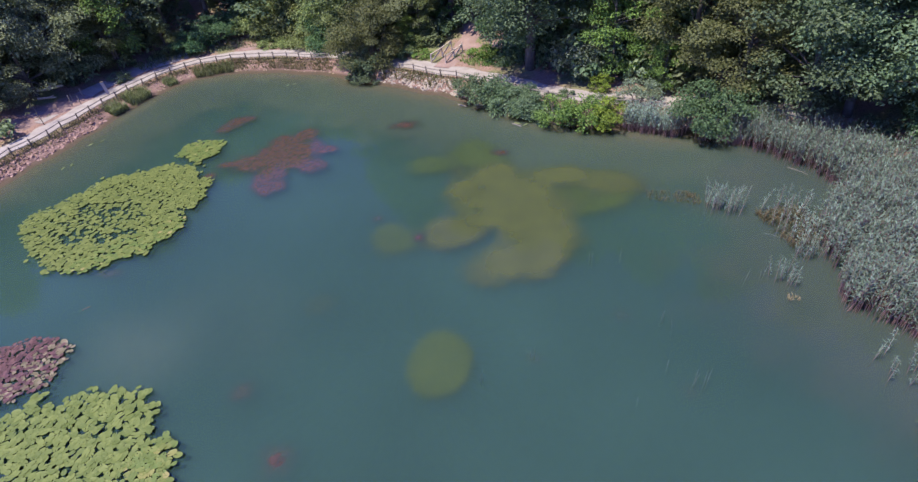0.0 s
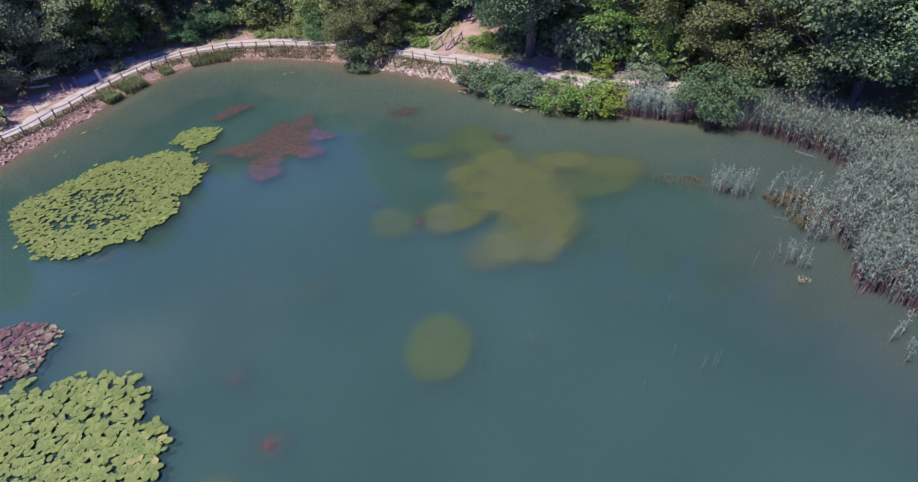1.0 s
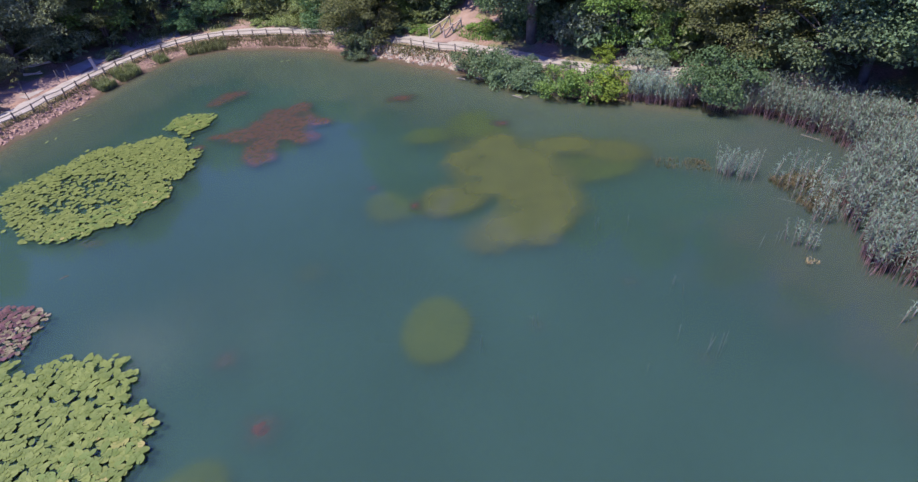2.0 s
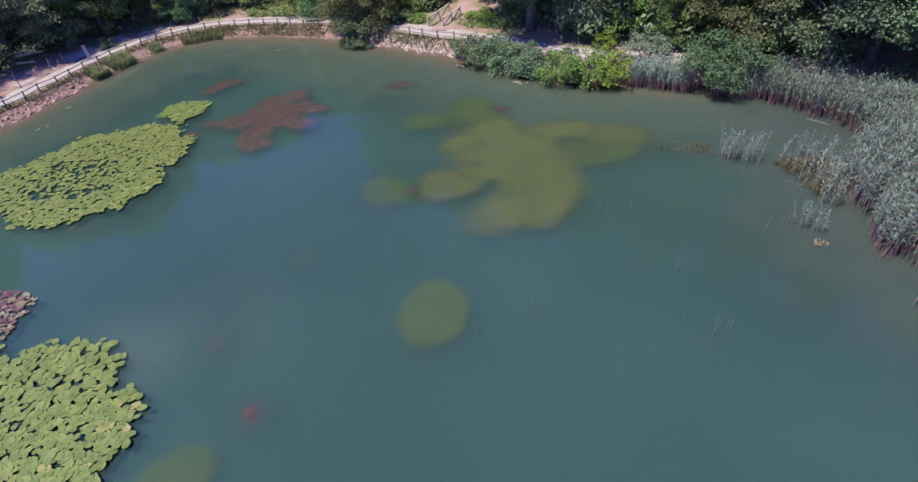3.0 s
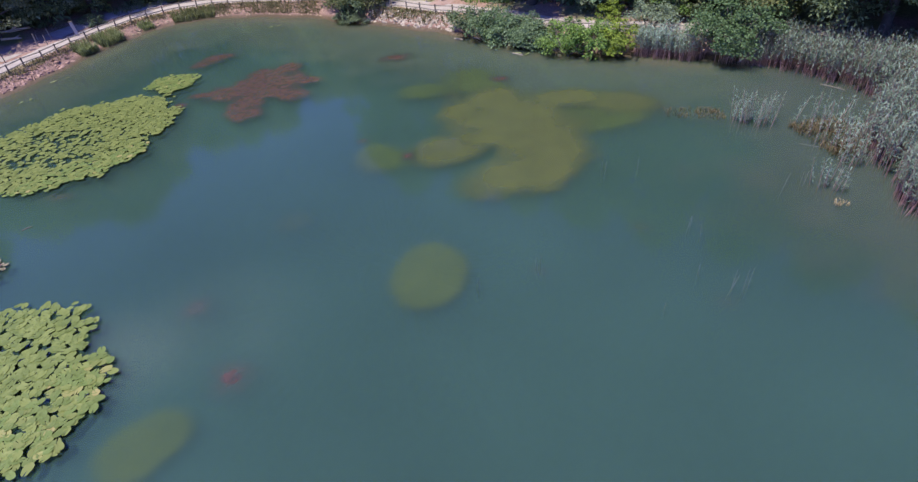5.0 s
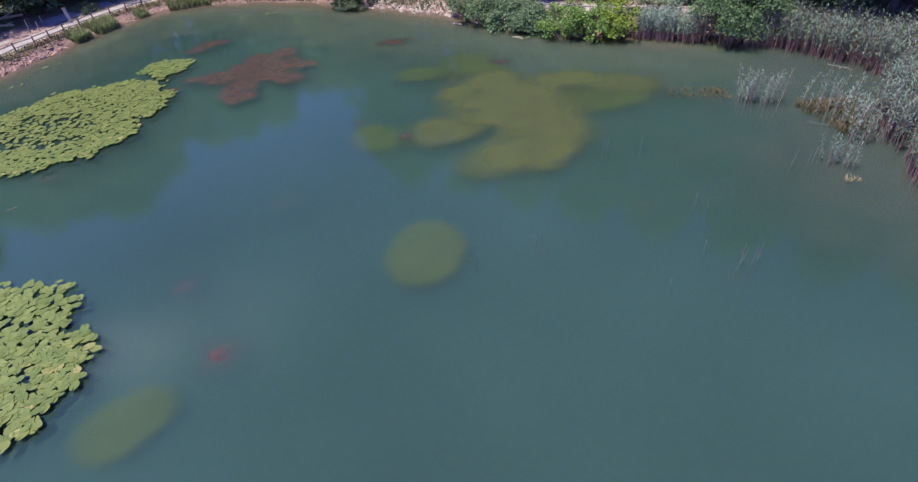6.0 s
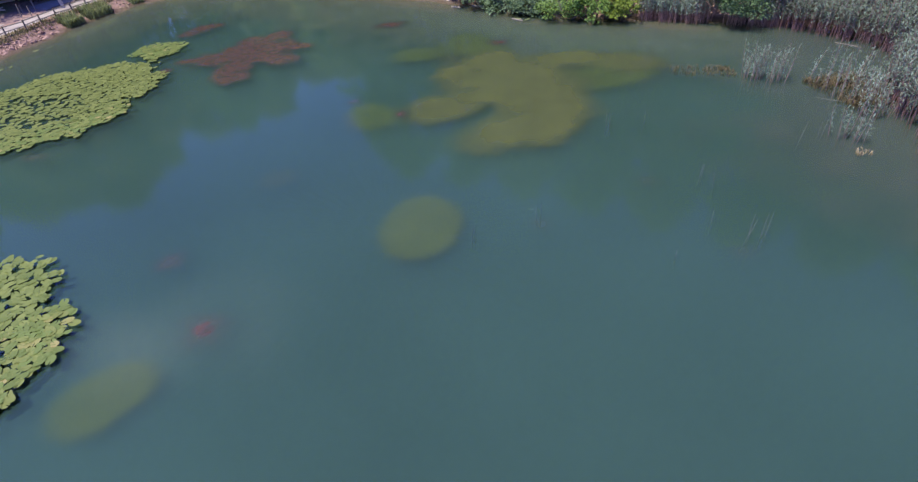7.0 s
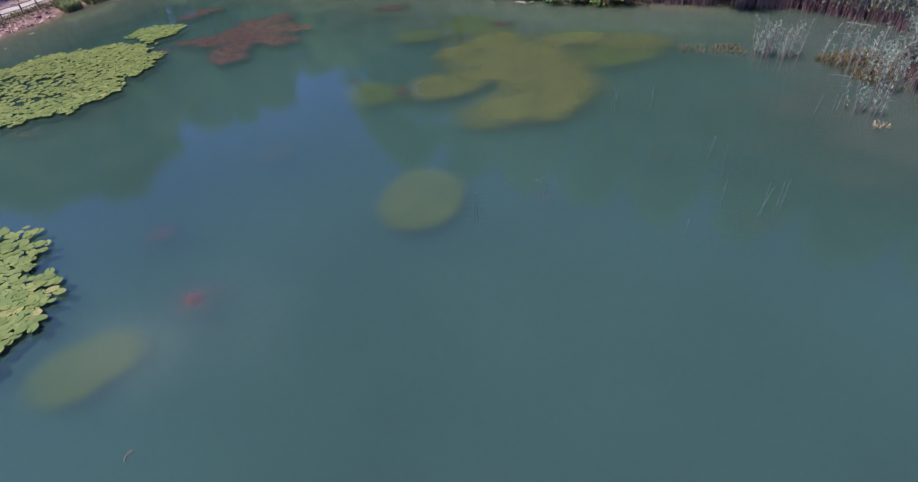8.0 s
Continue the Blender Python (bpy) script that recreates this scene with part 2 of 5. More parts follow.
def ground_material():
    m, n, l = node_material("bank soil, grass and pond silt")
    g = n.new("ShaderNodeNewGeometry")
    sep = n.new("ShaderNodeSeparateXYZ")
    l.new(g.outputs["Position"], sep.inputs[0])
    big, small = n.new("ShaderNodeTexNoise"), n.new("ShaderNodeTexNoise")
    big.inputs["Scale"].default_value, small.inputs["Scale"].default_value = 0.35, 9
    big.inputs["Detail"].default_value, small.inputs["Detail"].default_value = 5, 6
    l.new(g.outputs["Position"], big.inputs["Vector"]), l.new(g.outputs["Position"], small.inputs["Vector"])
    soil = ramp_node(n, [(0.3, (0.12, 0.07, 0.056)), (0.5, (0.23, 0.147, 0.122)), (0.75, (0.32, 0.222, 0.188))])
    grass = ramp_node(n, [(0.3, (0.07, 0.09, 0.035)), (0.7, (0.19, 0.20, 0.09))])
    l.new(small.outputs["Fac"], soil.inputs[0]), l.new(small.outputs["Fac"], grass.inputs[0])
    where = ramp_node(n, [(0.46, (0, 0, 0)), (0.60, (1, 1, 1))])
    l.new(big.outputs["Fac"], where.inputs[0])
    mix = n.new("ShaderNodeMix")
    mix.data_type = "RGBA"
    dry, turf = n.new("ShaderNodeMapRange"), n.new("ShaderNodeMath")     # no turf on the washed bank
    dry.inputs[1].default_value, dry.inputs[2].default_value, turf.operation = 0.55, 0.9, "MULTIPLY"
    l.new(sep.outputs[2], dry.inputs[0]), l.new(dry.outputs[0], turf.inputs[0]), l.new(where.outputs[0], turf.inputs[1])
    l.new(turf.outputs[0], mix.inputs[0]), l.new(soil.outputs[0], mix.inputs[6]), l.new(grass.outputs[0], mix.inputs[7])
    silt = ramp_node(n, [(0.3, (0.08, 0.05, 0.04)), (0.7, (0.135, 0.086, 0.068))])
    l.new(small.outputs["Fac"], silt.inputs[0])
    wet = n.new("ShaderNodeMapRange")
    wet.inputs[1].default_value, wet.inputs[2].default_value = 0.16, 0.02
    l.new(sep.outputs[2], wet.inputs[0])
    mix2 = n.new("ShaderNodeMix")
    mix2.data_type = "RGBA"
    l.new(wet.outputs[0], mix2.inputs[0]), l.new(mix.outputs[2], mix2.inputs[6]), l.new(silt.outputs[0], mix2.inputs[7])
    b = n["Principled BSDF"]
    l.new(mix2.outputs[2], b.inputs["Base Color"])
    b.inputs["Roughness"].default_value = 0.95
    bp = n.new("ShaderNodeBump")
    bp.inputs["Strength"].default_value, bp.inputs["Distance"].default_value = 0.6, 0.08
    l.new(small.outputs["Fac"], bp.inputs["Height"]), l.new(bp.outputs[0], b.inputs["Normal"])
    return m


M_GROUND = ground_material()


# ---- mesh helpers ----
def mesh_of(name, verts, faces, material, smooth=False):
    """A mesh from computed arrays; faces all of one length, or a list of arrays of several lengths."""
    me = bpy.data.meshes.new(name)
    verts = np.asarray(verts, dtype=np.float32)
    groups = faces if isinstance(faces, list) else [faces]
    loops = np.concatenate([np.asarray(f).ravel() for f in groups]).astype(np.int32)
    totals = np.concatenate([np.full(len(f), np.asarray(f).shape[1]) for f in groups]).astype(np.int32)
    starts = (np.cumsum(totals) - totals).astype(np.int32)
    me.vertices.add(len(verts)), me.loops.add(len(loops)), me.polygons.add(len(totals))
    me.vertices.foreach_set("co", verts.ravel())
    me.loops.foreach_set("vertex_index", loops)
    me.polygons.foreach_set("loop_start", starts)
    me.polygons.foreach_set("loop_total", totals)
    me.polygons.foreach_set("use_smooth", np.full(len(totals), smooth))
    me.materials.append(material)
    me.update(calc_edges=True)
    me.validate()
    return me


def thing(name, at, label, category, group="", kind=""):
    ob = new(name)
    ob.location = at
    return tagged(ob, label, category, group, kind)


def under(name, me, parent, label="", at=(0, 0, 0), turn=(0, 0, 0), size=(1, 1, 1)):
    ob = new(name, me)
    ob.parent = parent
    ob.location, ob.rotation_euler, ob.scale = at, turn, size
    return tagged(ob, label)


def part(name, bm, material, parent, label="", smooth=False):
    me = bpy.data.meshes.new(name)
    bm.to_mesh(me), bm.free()
    me.materials.append(material)
    me.polygons.foreach_set("use_smooth", [smooth] * len(me.polygons))
    return under(name, me, parent, label)


def pole(bm, a, b, r0, r1, sides=7, bend=0.0):
    """A round tapered pole from a to b, slightly bowed."""
    a, b = Vector(a), Vector(b)
    q = (b - a).to_track_quat("Z", "Y").to_matrix()
    rings = []
    for k in range(4):
        f = k / 3
        c = a.lerp(b, f) + q @ Vector((bend * math.sin(f * math.pi), 0, 0))
        r = r0 + (r1 - r0) * f
        rings.append([bm.verts.new(c + q @ Vector((r * math.cos(2 * math.pi * i / sides), r * math.sin(2 * math.pi * i / sides), 0))) for i in range(sides)])
    for lo, hi in zip(rings, rings[1:]):
        for i in range(sides):
            bm.faces.new((lo[i], lo[(i + 1) % sides], hi[(i + 1) % sides], hi[i]))
    bm.faces.new(rings[0][::-1]), bm.faces.new(rings[-1])


# ---- shoreline and ground ----
SHORE = [(-37, -16), (-39.5, 4), (-39.2, 20), (-37.8, 32), (-36.4, 37.2), (-35.2, 43.3), (-34.2, 47.4), (-31.8, 51.4), (-27.5, 52.9),
         (-22.2, 52.3), (-16.8, 50.7), (-13.2, 48.6), (-10.2, 47.1), (-6.6, 45.1), (-3.6, 43.3), (0.4, 40.6), (3.4, 38.3), (6.7, 36.6), (9.3, 36.0),
         (12.4, 34.9), (16, 34.0), (20.5, 32.2), (26, 27.5), (28.5, 17), (28.5, 2), (25, -14), (10, -24), (-14, -26), (-29, -23)]
MIDDLE = Vector((-4.0, 17.0))
STEPS = 12


def rounded(points, steps):
    p = np.array(points, dtype=float)
    out = []
    for i in range(len(p)):
        a, b, c, d = p[i - 1], p[i], p[(i + 1) % len(p)], p[(i + 2) % len(p)]
        for k in range(steps):
            t = k / steps
            out.append(0.5 * (2 * b + (c - a) * t + (2 * a - 5 * b + 4 * c - d) * t * t + (3 * b - a - 3 * c + d) * t ** 3))
    return np.array(out)


EDGE = rounded(SHORE, STEPS)
tangent = np.roll(EDGE, -1, 0) - np.roll(EDGE, 1, 0)
tangent /= np.linalg.norm(tangent, axis=1)[:, None]
OUTWARD = np.c_[-tangent[:, 1], tangent[:, 0]]
wobble = np.array([noise.noise(Vector((x * 0.55, y * 0.55, 0))) * 0.35 for x, y in EDGE])
EDGE = EDGE + OUTWARD * wobble[:, None]

PROFILE = [(0.0, 0.0), (0.25, 0.13), (0.6, 0.34), (1.0, 0.58), (1.5, 0.72), (2.2, 0.78), (4.4, 0.84), (6, 1.0), (9, 1.5), (14, 2.6), (22, 5.0), (35, 9.0), (60, 14), (120, 20), (400, 26), (1800, 30)]


def bank_height(d):
    return float(np.interp(d, [a for a, _ in PROFILE], [b for _, b in PROFILE]))


def shore_gap(x, y):
    """Metres from the water's edge, outside positive."""
    v = EDGE - np.array((x, y))
    k = int(np.argmin((v ** 2).sum(1)))
    return float(-(v[k] * OUTWARD[k]).sum())


def ground_z(x, y):
    return bank_height(max(0.0, shore_gap(x, y)))


def bed_depth(d):
    """Depth of the pond bed at a distance inside the water's edge: a shelf of silt, then a drop."""
    return 0.01 + 0.12 * d + 0.45 * max(0.0, d - 0.9)


def build_ground():
    n = len(EDGE)
    rings = []
    deep = EDGE - OUTWARD * 3.4
    for f in (0.04, 0.3, 0.6, 0.85):
        rings.append(np.c_[np.array(MIDDLE) + f * (deep - np.array(MIDDLE)), np.full(n, -2.2 + 0.5 * f)])
    for d in (3.4, 2.7, 2.1, 1.6, 1.1, 0.6, 0.25):
        rings.append(np.c_[EDGE - OUTWARD * d, np.full(n, -bed_depth(d))])
    for d in (0.0, 0.12, 0.25, 0.42, 0.6, 0.8, 1.0, 1.25, 1.5, 1.8, 2.2, 2.9, 3.6, 4.4, 5.2, 6, 7.5, 9, 11, 14, 18, 22, 28, 35, 47, 60, 90, 120, 220, 400, 900, 1800):
        if d <= 60:
            xy = EDGE + OUTWARD * d
        else:
            base = EDGE + OUTWARD * 60
            ray = base - np.array(MIDDLE)
            xy = base + ray / np.linalg.norm(ray, axis=1)[:, None] * (d - 60)
        rough = 0.0 if d == 0 else (0.06 if d < 1.6 else 0.02 if d < 4.6 else min(0.5, 0.04 * d))
        z = [bank_height(d) + rough * noise.noise(Vector((x * 0.9, y * 0.9, 3.3))) for x, y in xy]
        rings.append(np.c_[xy, z])
    v = np.concatenate(rings)
    i = np.arange(n)
    quads = [np.c_[r * n + i, r * n + (i + 1) % n, (r + 1) * n + (i + 1) % n, (r + 1) * n + i][:, ::-1] for r in range(len(rings) - 1)]
    core = np.arange(n)[None, ::-1]
    me = mesh_of("ground", v, [np.concatenate(quads), core], M_GROUND, True)
    return tagged(new("ground", me), "reddish soil and dry grass round the pond", "ground", kind="structure")


build_ground()


def sheet(name, z, material, start, full):
    """A level sheet of water inside the shore, its silt thickening between two distances from the edge."""
    n = len(EDGE)
    loops = [np.c_[EDGE - OUTWARD * d, np.full(n, z)] for d in (start, start + (full - start) * 0.35, start + (full - start) * 0.7, full)]
    v = np.concatenate([*loops, [[MIDDLE.x, MIDDLE.y, z]]])
    i = np.arange(n)
    quads = np.concatenate([np.c_[r * n + i, r * n + (i + 1) % n, (r + 1) * n + (i + 1) % n, (r + 1) * n + i][:, ::-1] for r in range(3)])
    me = mesh_of(name, v, [np.c_[3 * n + i, np.full(n, 4 * n), 3 * n + (i + 1) % n], quads], material)
    me.attributes.new("thickness", "FLOAT", "POINT").data.foreach_set("value", np.r_[np.repeat([0.0, 0.35, 0.75, 1.0], n), 1.0].astype(np.float32))
    return me


water = tagged(new("water", sheet("water", 0.0, M_WATER, -0.15, 2.8)), "still turbid teal pond water", "water", kind="structure")
for depth, start in ((-0.30, 1.25), (-0.62, 1.85), (-1.05, 2.65), (-1.50, 3.5)):
    under("silt_layer", sheet("silt_layer", depth, M_MURK, start, start + 1.2), water)



def ribbon(name, inner, outer, lift, material, first, last):
    """A strip that follows the shore between two distances from the water."""
    ks = np.arange(first, last)
    cols = np.linspace(inner, outer, 6)
    v = []
    for k in ks:
        for c in cols:
            w = c + 0.18 * noise.noise(Vector((k * 0.35, c, 9.0)))
            x, y = EDGE[k % len(EDGE)] + OUTWARD[k % len(EDGE)] * w
            v.append((x, y, bank_height(c) + lift + (-0.05 if c in (cols[0], cols[-1]) else 0)))
    m = len(cols)
    q = [(r * m + c, r * m + c + 1, (r + 1) * m + c + 1, (r + 1) * m + c) for r in range(len(ks) - 1) for c in range(m - 1)]
    return mesh_of(name, np.array(v), np.array(q)[:, ::-1], material, True)


tagged(new("footpath", ribbon("footpath", 1.85, 3.85, 0.05, M_PATH, 2 * STEPS, 21 * STEPS)), "pale gravel footpath along the pond bank", "path", kind="structure")


branch_first, branch_last = (int(np.argmin(((EDGE - np.array(p)) ** 2).sum(1))) for p in ((-36.0, 40.0), (-31.0, 52.0)))
tagged(new("footpath", ribbon("footpath", 4.3, 6.2, 0.07, M_PATH, branch_first, branch_last)), "shaded gravel lane behind the footpath", "path", kind="structure")


# ---- trees and shrubs ----
def leaf_cloud(blobs, per_area, size, gen, squash=0.8):
    """Leaves on the shells of many overlapping blobs (x, y, z, r): each a folded four-cornered blade."""
    pts, outs = [], []
    for x, y, z, r in blobs:
        k = max(6, int(per_area * 4 * math.pi * r * r))
        d = gen.normal(size=(k, 3))
        d /= np.linalg.norm(d, axis=1)[:, None]
        d = d[d[:, 2] > -0.2]
        rad = r * (0.58 + 0.62 * gen.random(len(d)) ** 1.1)
        pts.append(np.array((x, y, z)) + d * rad[:, None] * np.array((1, 1, squash)))
        outs.append(d)
    p, o = np.concatenate(pts), np.concatenate(outs)
    nrm = o * 0.55 + gen.normal(size=o.shape) * 0.42 + np.array((0, 0, 0.75))
    nrm /= np.linalg.norm(nrm, axis=1)[:, None]
    t = np.cross(nrm, gen.normal(size=o.shape))
    t /= np.linalg.norm(t, axis=1)[:, None] + 1e-9
    b = np.cross(nrm, t)
    s = size * (0.6 + 0.8 * gen.random(len(p)))[:, None]
    droop = np.array((0, 0, -0.18)) * s
    v = np.stack([p - t * s * 0.5, p + b * s * 0.32 + nrm * s * 0.06, p + t * s * 0.55 + droop, p - b * s * 0.32 + nrm * s * 0.06], 1).reshape(-1, 3)
    return v, np.arange(len(v)).reshape(-1, 4)


def crown_blobs(h, r, base, count, gen, ragged=0.25):
    """Clumps of leaves set about the envelope of a crown that is widest below its middle."""
    out = []
    for k in range(count):
        f = (k + gen.random()) / count
        z = base + (h - base) * f
        env = r * (math.sin(math.pi * min(1.0, 0.16 + 0.84 * f) ** 0.85) ** 0.6) if f < 0.98 else r * 0.2
        a = gen.random() * 2 * math.pi
        reach = env * (0.35 + 0.55 * math.sqrt(gen.random())) * (1 + ragged * (gen.random() - 0.5) * 2)
        out.append((reach * math.cos(a), reach * math.sin(a), z, r * (0.13 + 0.20 * gen.random() ** 1.3)))
    return out


def tree_kind(name, h, r, base, trunk_r, clumps, material, seed, label, category="tree", leaf=0.2, density=30.0, at=(0, 0, 0)):
    """Tapered trunk with limbs that end in the clumps of an uneven crown."""
    gen = np.random.default_rng(seed)
    ob = thing(name, at, label, category)
    blobs = crown_blobs(h, r, base, int(clumps * 0.72), gen)
    bm = bmesh.new()
    lean = (gen.random(2) - 0.5) * 0.08 * h
    mid, top = (lean[0] * 0.4, lean[1] * 0.4, base + (h - base) * 0.25), (lean[0], lean[1], base + (h - base) * 0.8)
    pole(bm, (0, 0, -0.4), mid, trunk_r * 1.15, trunk_r * 0.75, 9, 0.1)
    pole(bm, mid, top, trunk_r * 0.75, trunk_r * 0.2, 7, 0.15)
    trunk = part("trunk", bm, M_BARK, ob, smooth=True)
    bm = bmesh.new()
    for k, (x, y, z, q) in enumerate(blobs):
        if k % 3 == 0:
            f = max(0.15, min(0.9, (z - base * 0.7) / max(1e-3, top[2] - base * 0.7) - 0.2))
            pole(bm, (mid[0] * f, mid[1] * f, mid[2] * (0.55 + 0.4 * f) if f < 0.4 else mid[2] + (top[2] - mid[2]) * f * 0.8), (x, y, z), trunk_r * 0.28, trunk_r * 0.07, 5, 0.15)
    part("branchwork", bm, M_BARK, trunk)
    v, q = leaf_cloud(blobs, density, leaf, gen)
    under("crown", mesh_of("crown", v, q, material), ob)
    return ob


def shrub_kind(name, h, r, clumps, material, seed, label, leaf=0.155, density=50.0, at=(0, 0, 0)):
    """Several stems from one root and a low uneven leaf mass down to the ground."""
    gen = np.random.default_rng(seed)
    ob = thing(name, at, label, "shrub")
    blobs = []
    for k in range(clumps):
        a, d, f = gen.random() * 2 * math.pi, math.sqrt(gen.random()), gen.random()
        z = h * (0.10 + 0.80 * f * (1 - 0.5 * d * d))
        blobs.append((r * 0.95 * d * math.cos(a), r * 0.95 * d * math.sin(a), z, min(r, h) * (0.13 + 0.19 * gen.random())))
    bm = bmesh.new()
    for x, y, z, q in blobs[::3]:
        pole(bm, (x * 0.12, y * 0.12, -0.3), (x, y, z), 0.045, 0.015, 5, 0.1)
    part("woody_frame", bm, M_BARK, ob)
    v, q = leaf_cloud(blobs, density, leaf, gen, 0.8)
    under("foliage", mesh_of("foliage", v, q, material), ob)
    return ob


def planted(ob, x, y, turn, size, tall=1.0, sink=0.15):
    return Matrix.LocRotScale((x, y, ground_z(x, y) - sink), Euler((0, 0, turn)), (size, size, size * tall))


KINDS = [
    tree_kind("broadleaf_tree", 15, 5.0, 1.6, 0.34, 120, M_LEAF_DARK, 11, "tall dark green broadleaf tree behind the footpath", at=(-47.5, 46.5, 1.9)),
    tree_kind("broadleaf_tree", 12, 4.6, 1.6, 0.28, 110, M_LEAF_MID, 12, "green broadleaf tree in the wood above the pond", at=(21, 34.6, 0.7)),
    tree_kind("broadleaf_tree", 11, 4.4, 1.5, 0.26, 104, M_LEAF_OLIVE, 13, "olive-green broadleaf tree in the wood", at=(15.2, 41.2, 1.3)),
    tree_kind("broadleaf_tree", 13, 4.2, 1.2, 0.28, 112, M_LEAF_MID, 14, "full-crowned green tree on the wooded slope", at=(-12.0, 57.5, 1.6)),
    tree_kind("young_tree", 7.5, 2.8, 1.0, 0.13, 64, M_LEAF_BRIGHT, 15, "young bright green tree at the wood's edge", leaf=0.17, density=40, at=(9.6, 42.6, 1.0)),
    tree_kind("broadleaf_tree", 12, 4.5, 1.0, 0.28, 120, M_LEAF_GREY, 19, "grey-olive broadleaf tree overhanging the footpath", leaf=0.18, density=32, at=(-45.0, 51.4, 1.6)),
    tree_kind("broadleaf_tree", 9, 3.6, 0.9, 0.22, 96, M_LEAF_LIGHT, 26, "light yellow-green broadleaf tree in full sun", leaf=0.18, density=34, at=(-17.8, 57.4, 1.5)),
]
tree_kind("broadleaf_tree", 11, 4.0, 0.9, 0.24, 110, M_LEAF_GREY, 23, "grey-green tree with boughs hanging over bare earth", leaf=0.18, density=34, at=(-44.0, 45.6, 0.9))
sapling = tree_kind("sapling", 2.6, 0.95, 0.5, 0.035, 16, M_LEAF_OLIVE, 20, "thin olive sapling on bare pinkish earth", leaf=0.11, density=42, at=(-39.7, 40.3, 0.8))
FAR_KINDS = [
    tree_kind("broadleaf_tree", 15, 5.0, 1.6, 0.34, 84, M_LEAF_DARK, 16, "dark broadleaf tree deep in the wood", leaf=0.42, density=8, at=(-47, 60, 3.4)),
    tree_kind("broadleaf_tree", 13, 4.8, 1.4, 0.30, 84, M_LEAF_MID, 17, "green broadleaf tree deep in the wood", leaf=0.42, density=8, at=(2, 67, 3.6)),
]
TALL_KINDS = [
    tree_kind("tall_tree", 20, 6.0, 6.0, 0.38, 150, M_LEAF_MID, 24, "tall green broadleaf tree rising over the wood", leaf=0.5, density=7, at=(-52.5, 52.0, 2.4)),
    tree_kind("tall_tree", 21, 5.4, 6.5, 0.36, 150, M_LEAF_LUSH, 25, "tall full-crowned tree rising over the wood", leaf=0.5, density=7, at=(-11.2, 57.0, 1.7)),
]
spreading = tree_kind("broadleaf_tree", 11, 4.8, 2.3, 0.28, 105, M_LEAF_FRESH, 27, "spreading blue-green tree over a dark hollow behind the reeds", leaf=0.2, density=34, at=(23.4, 34.0, 0.7))
for ob in KINDS + FAR_KINDS + TALL_KINDS + [spreading]:
    tagged(ob, group="trees round the pond")

# the big tree whose bare trunk stands beside the ramp
tree_kind("broadleaf_tree", 14.5, 6.3, 3.9, 0.42, 140, M_LEAF_MID, 21, "large tree with a thick bare grey trunk beside the path", at=(3.0, 45.6, 0.8))

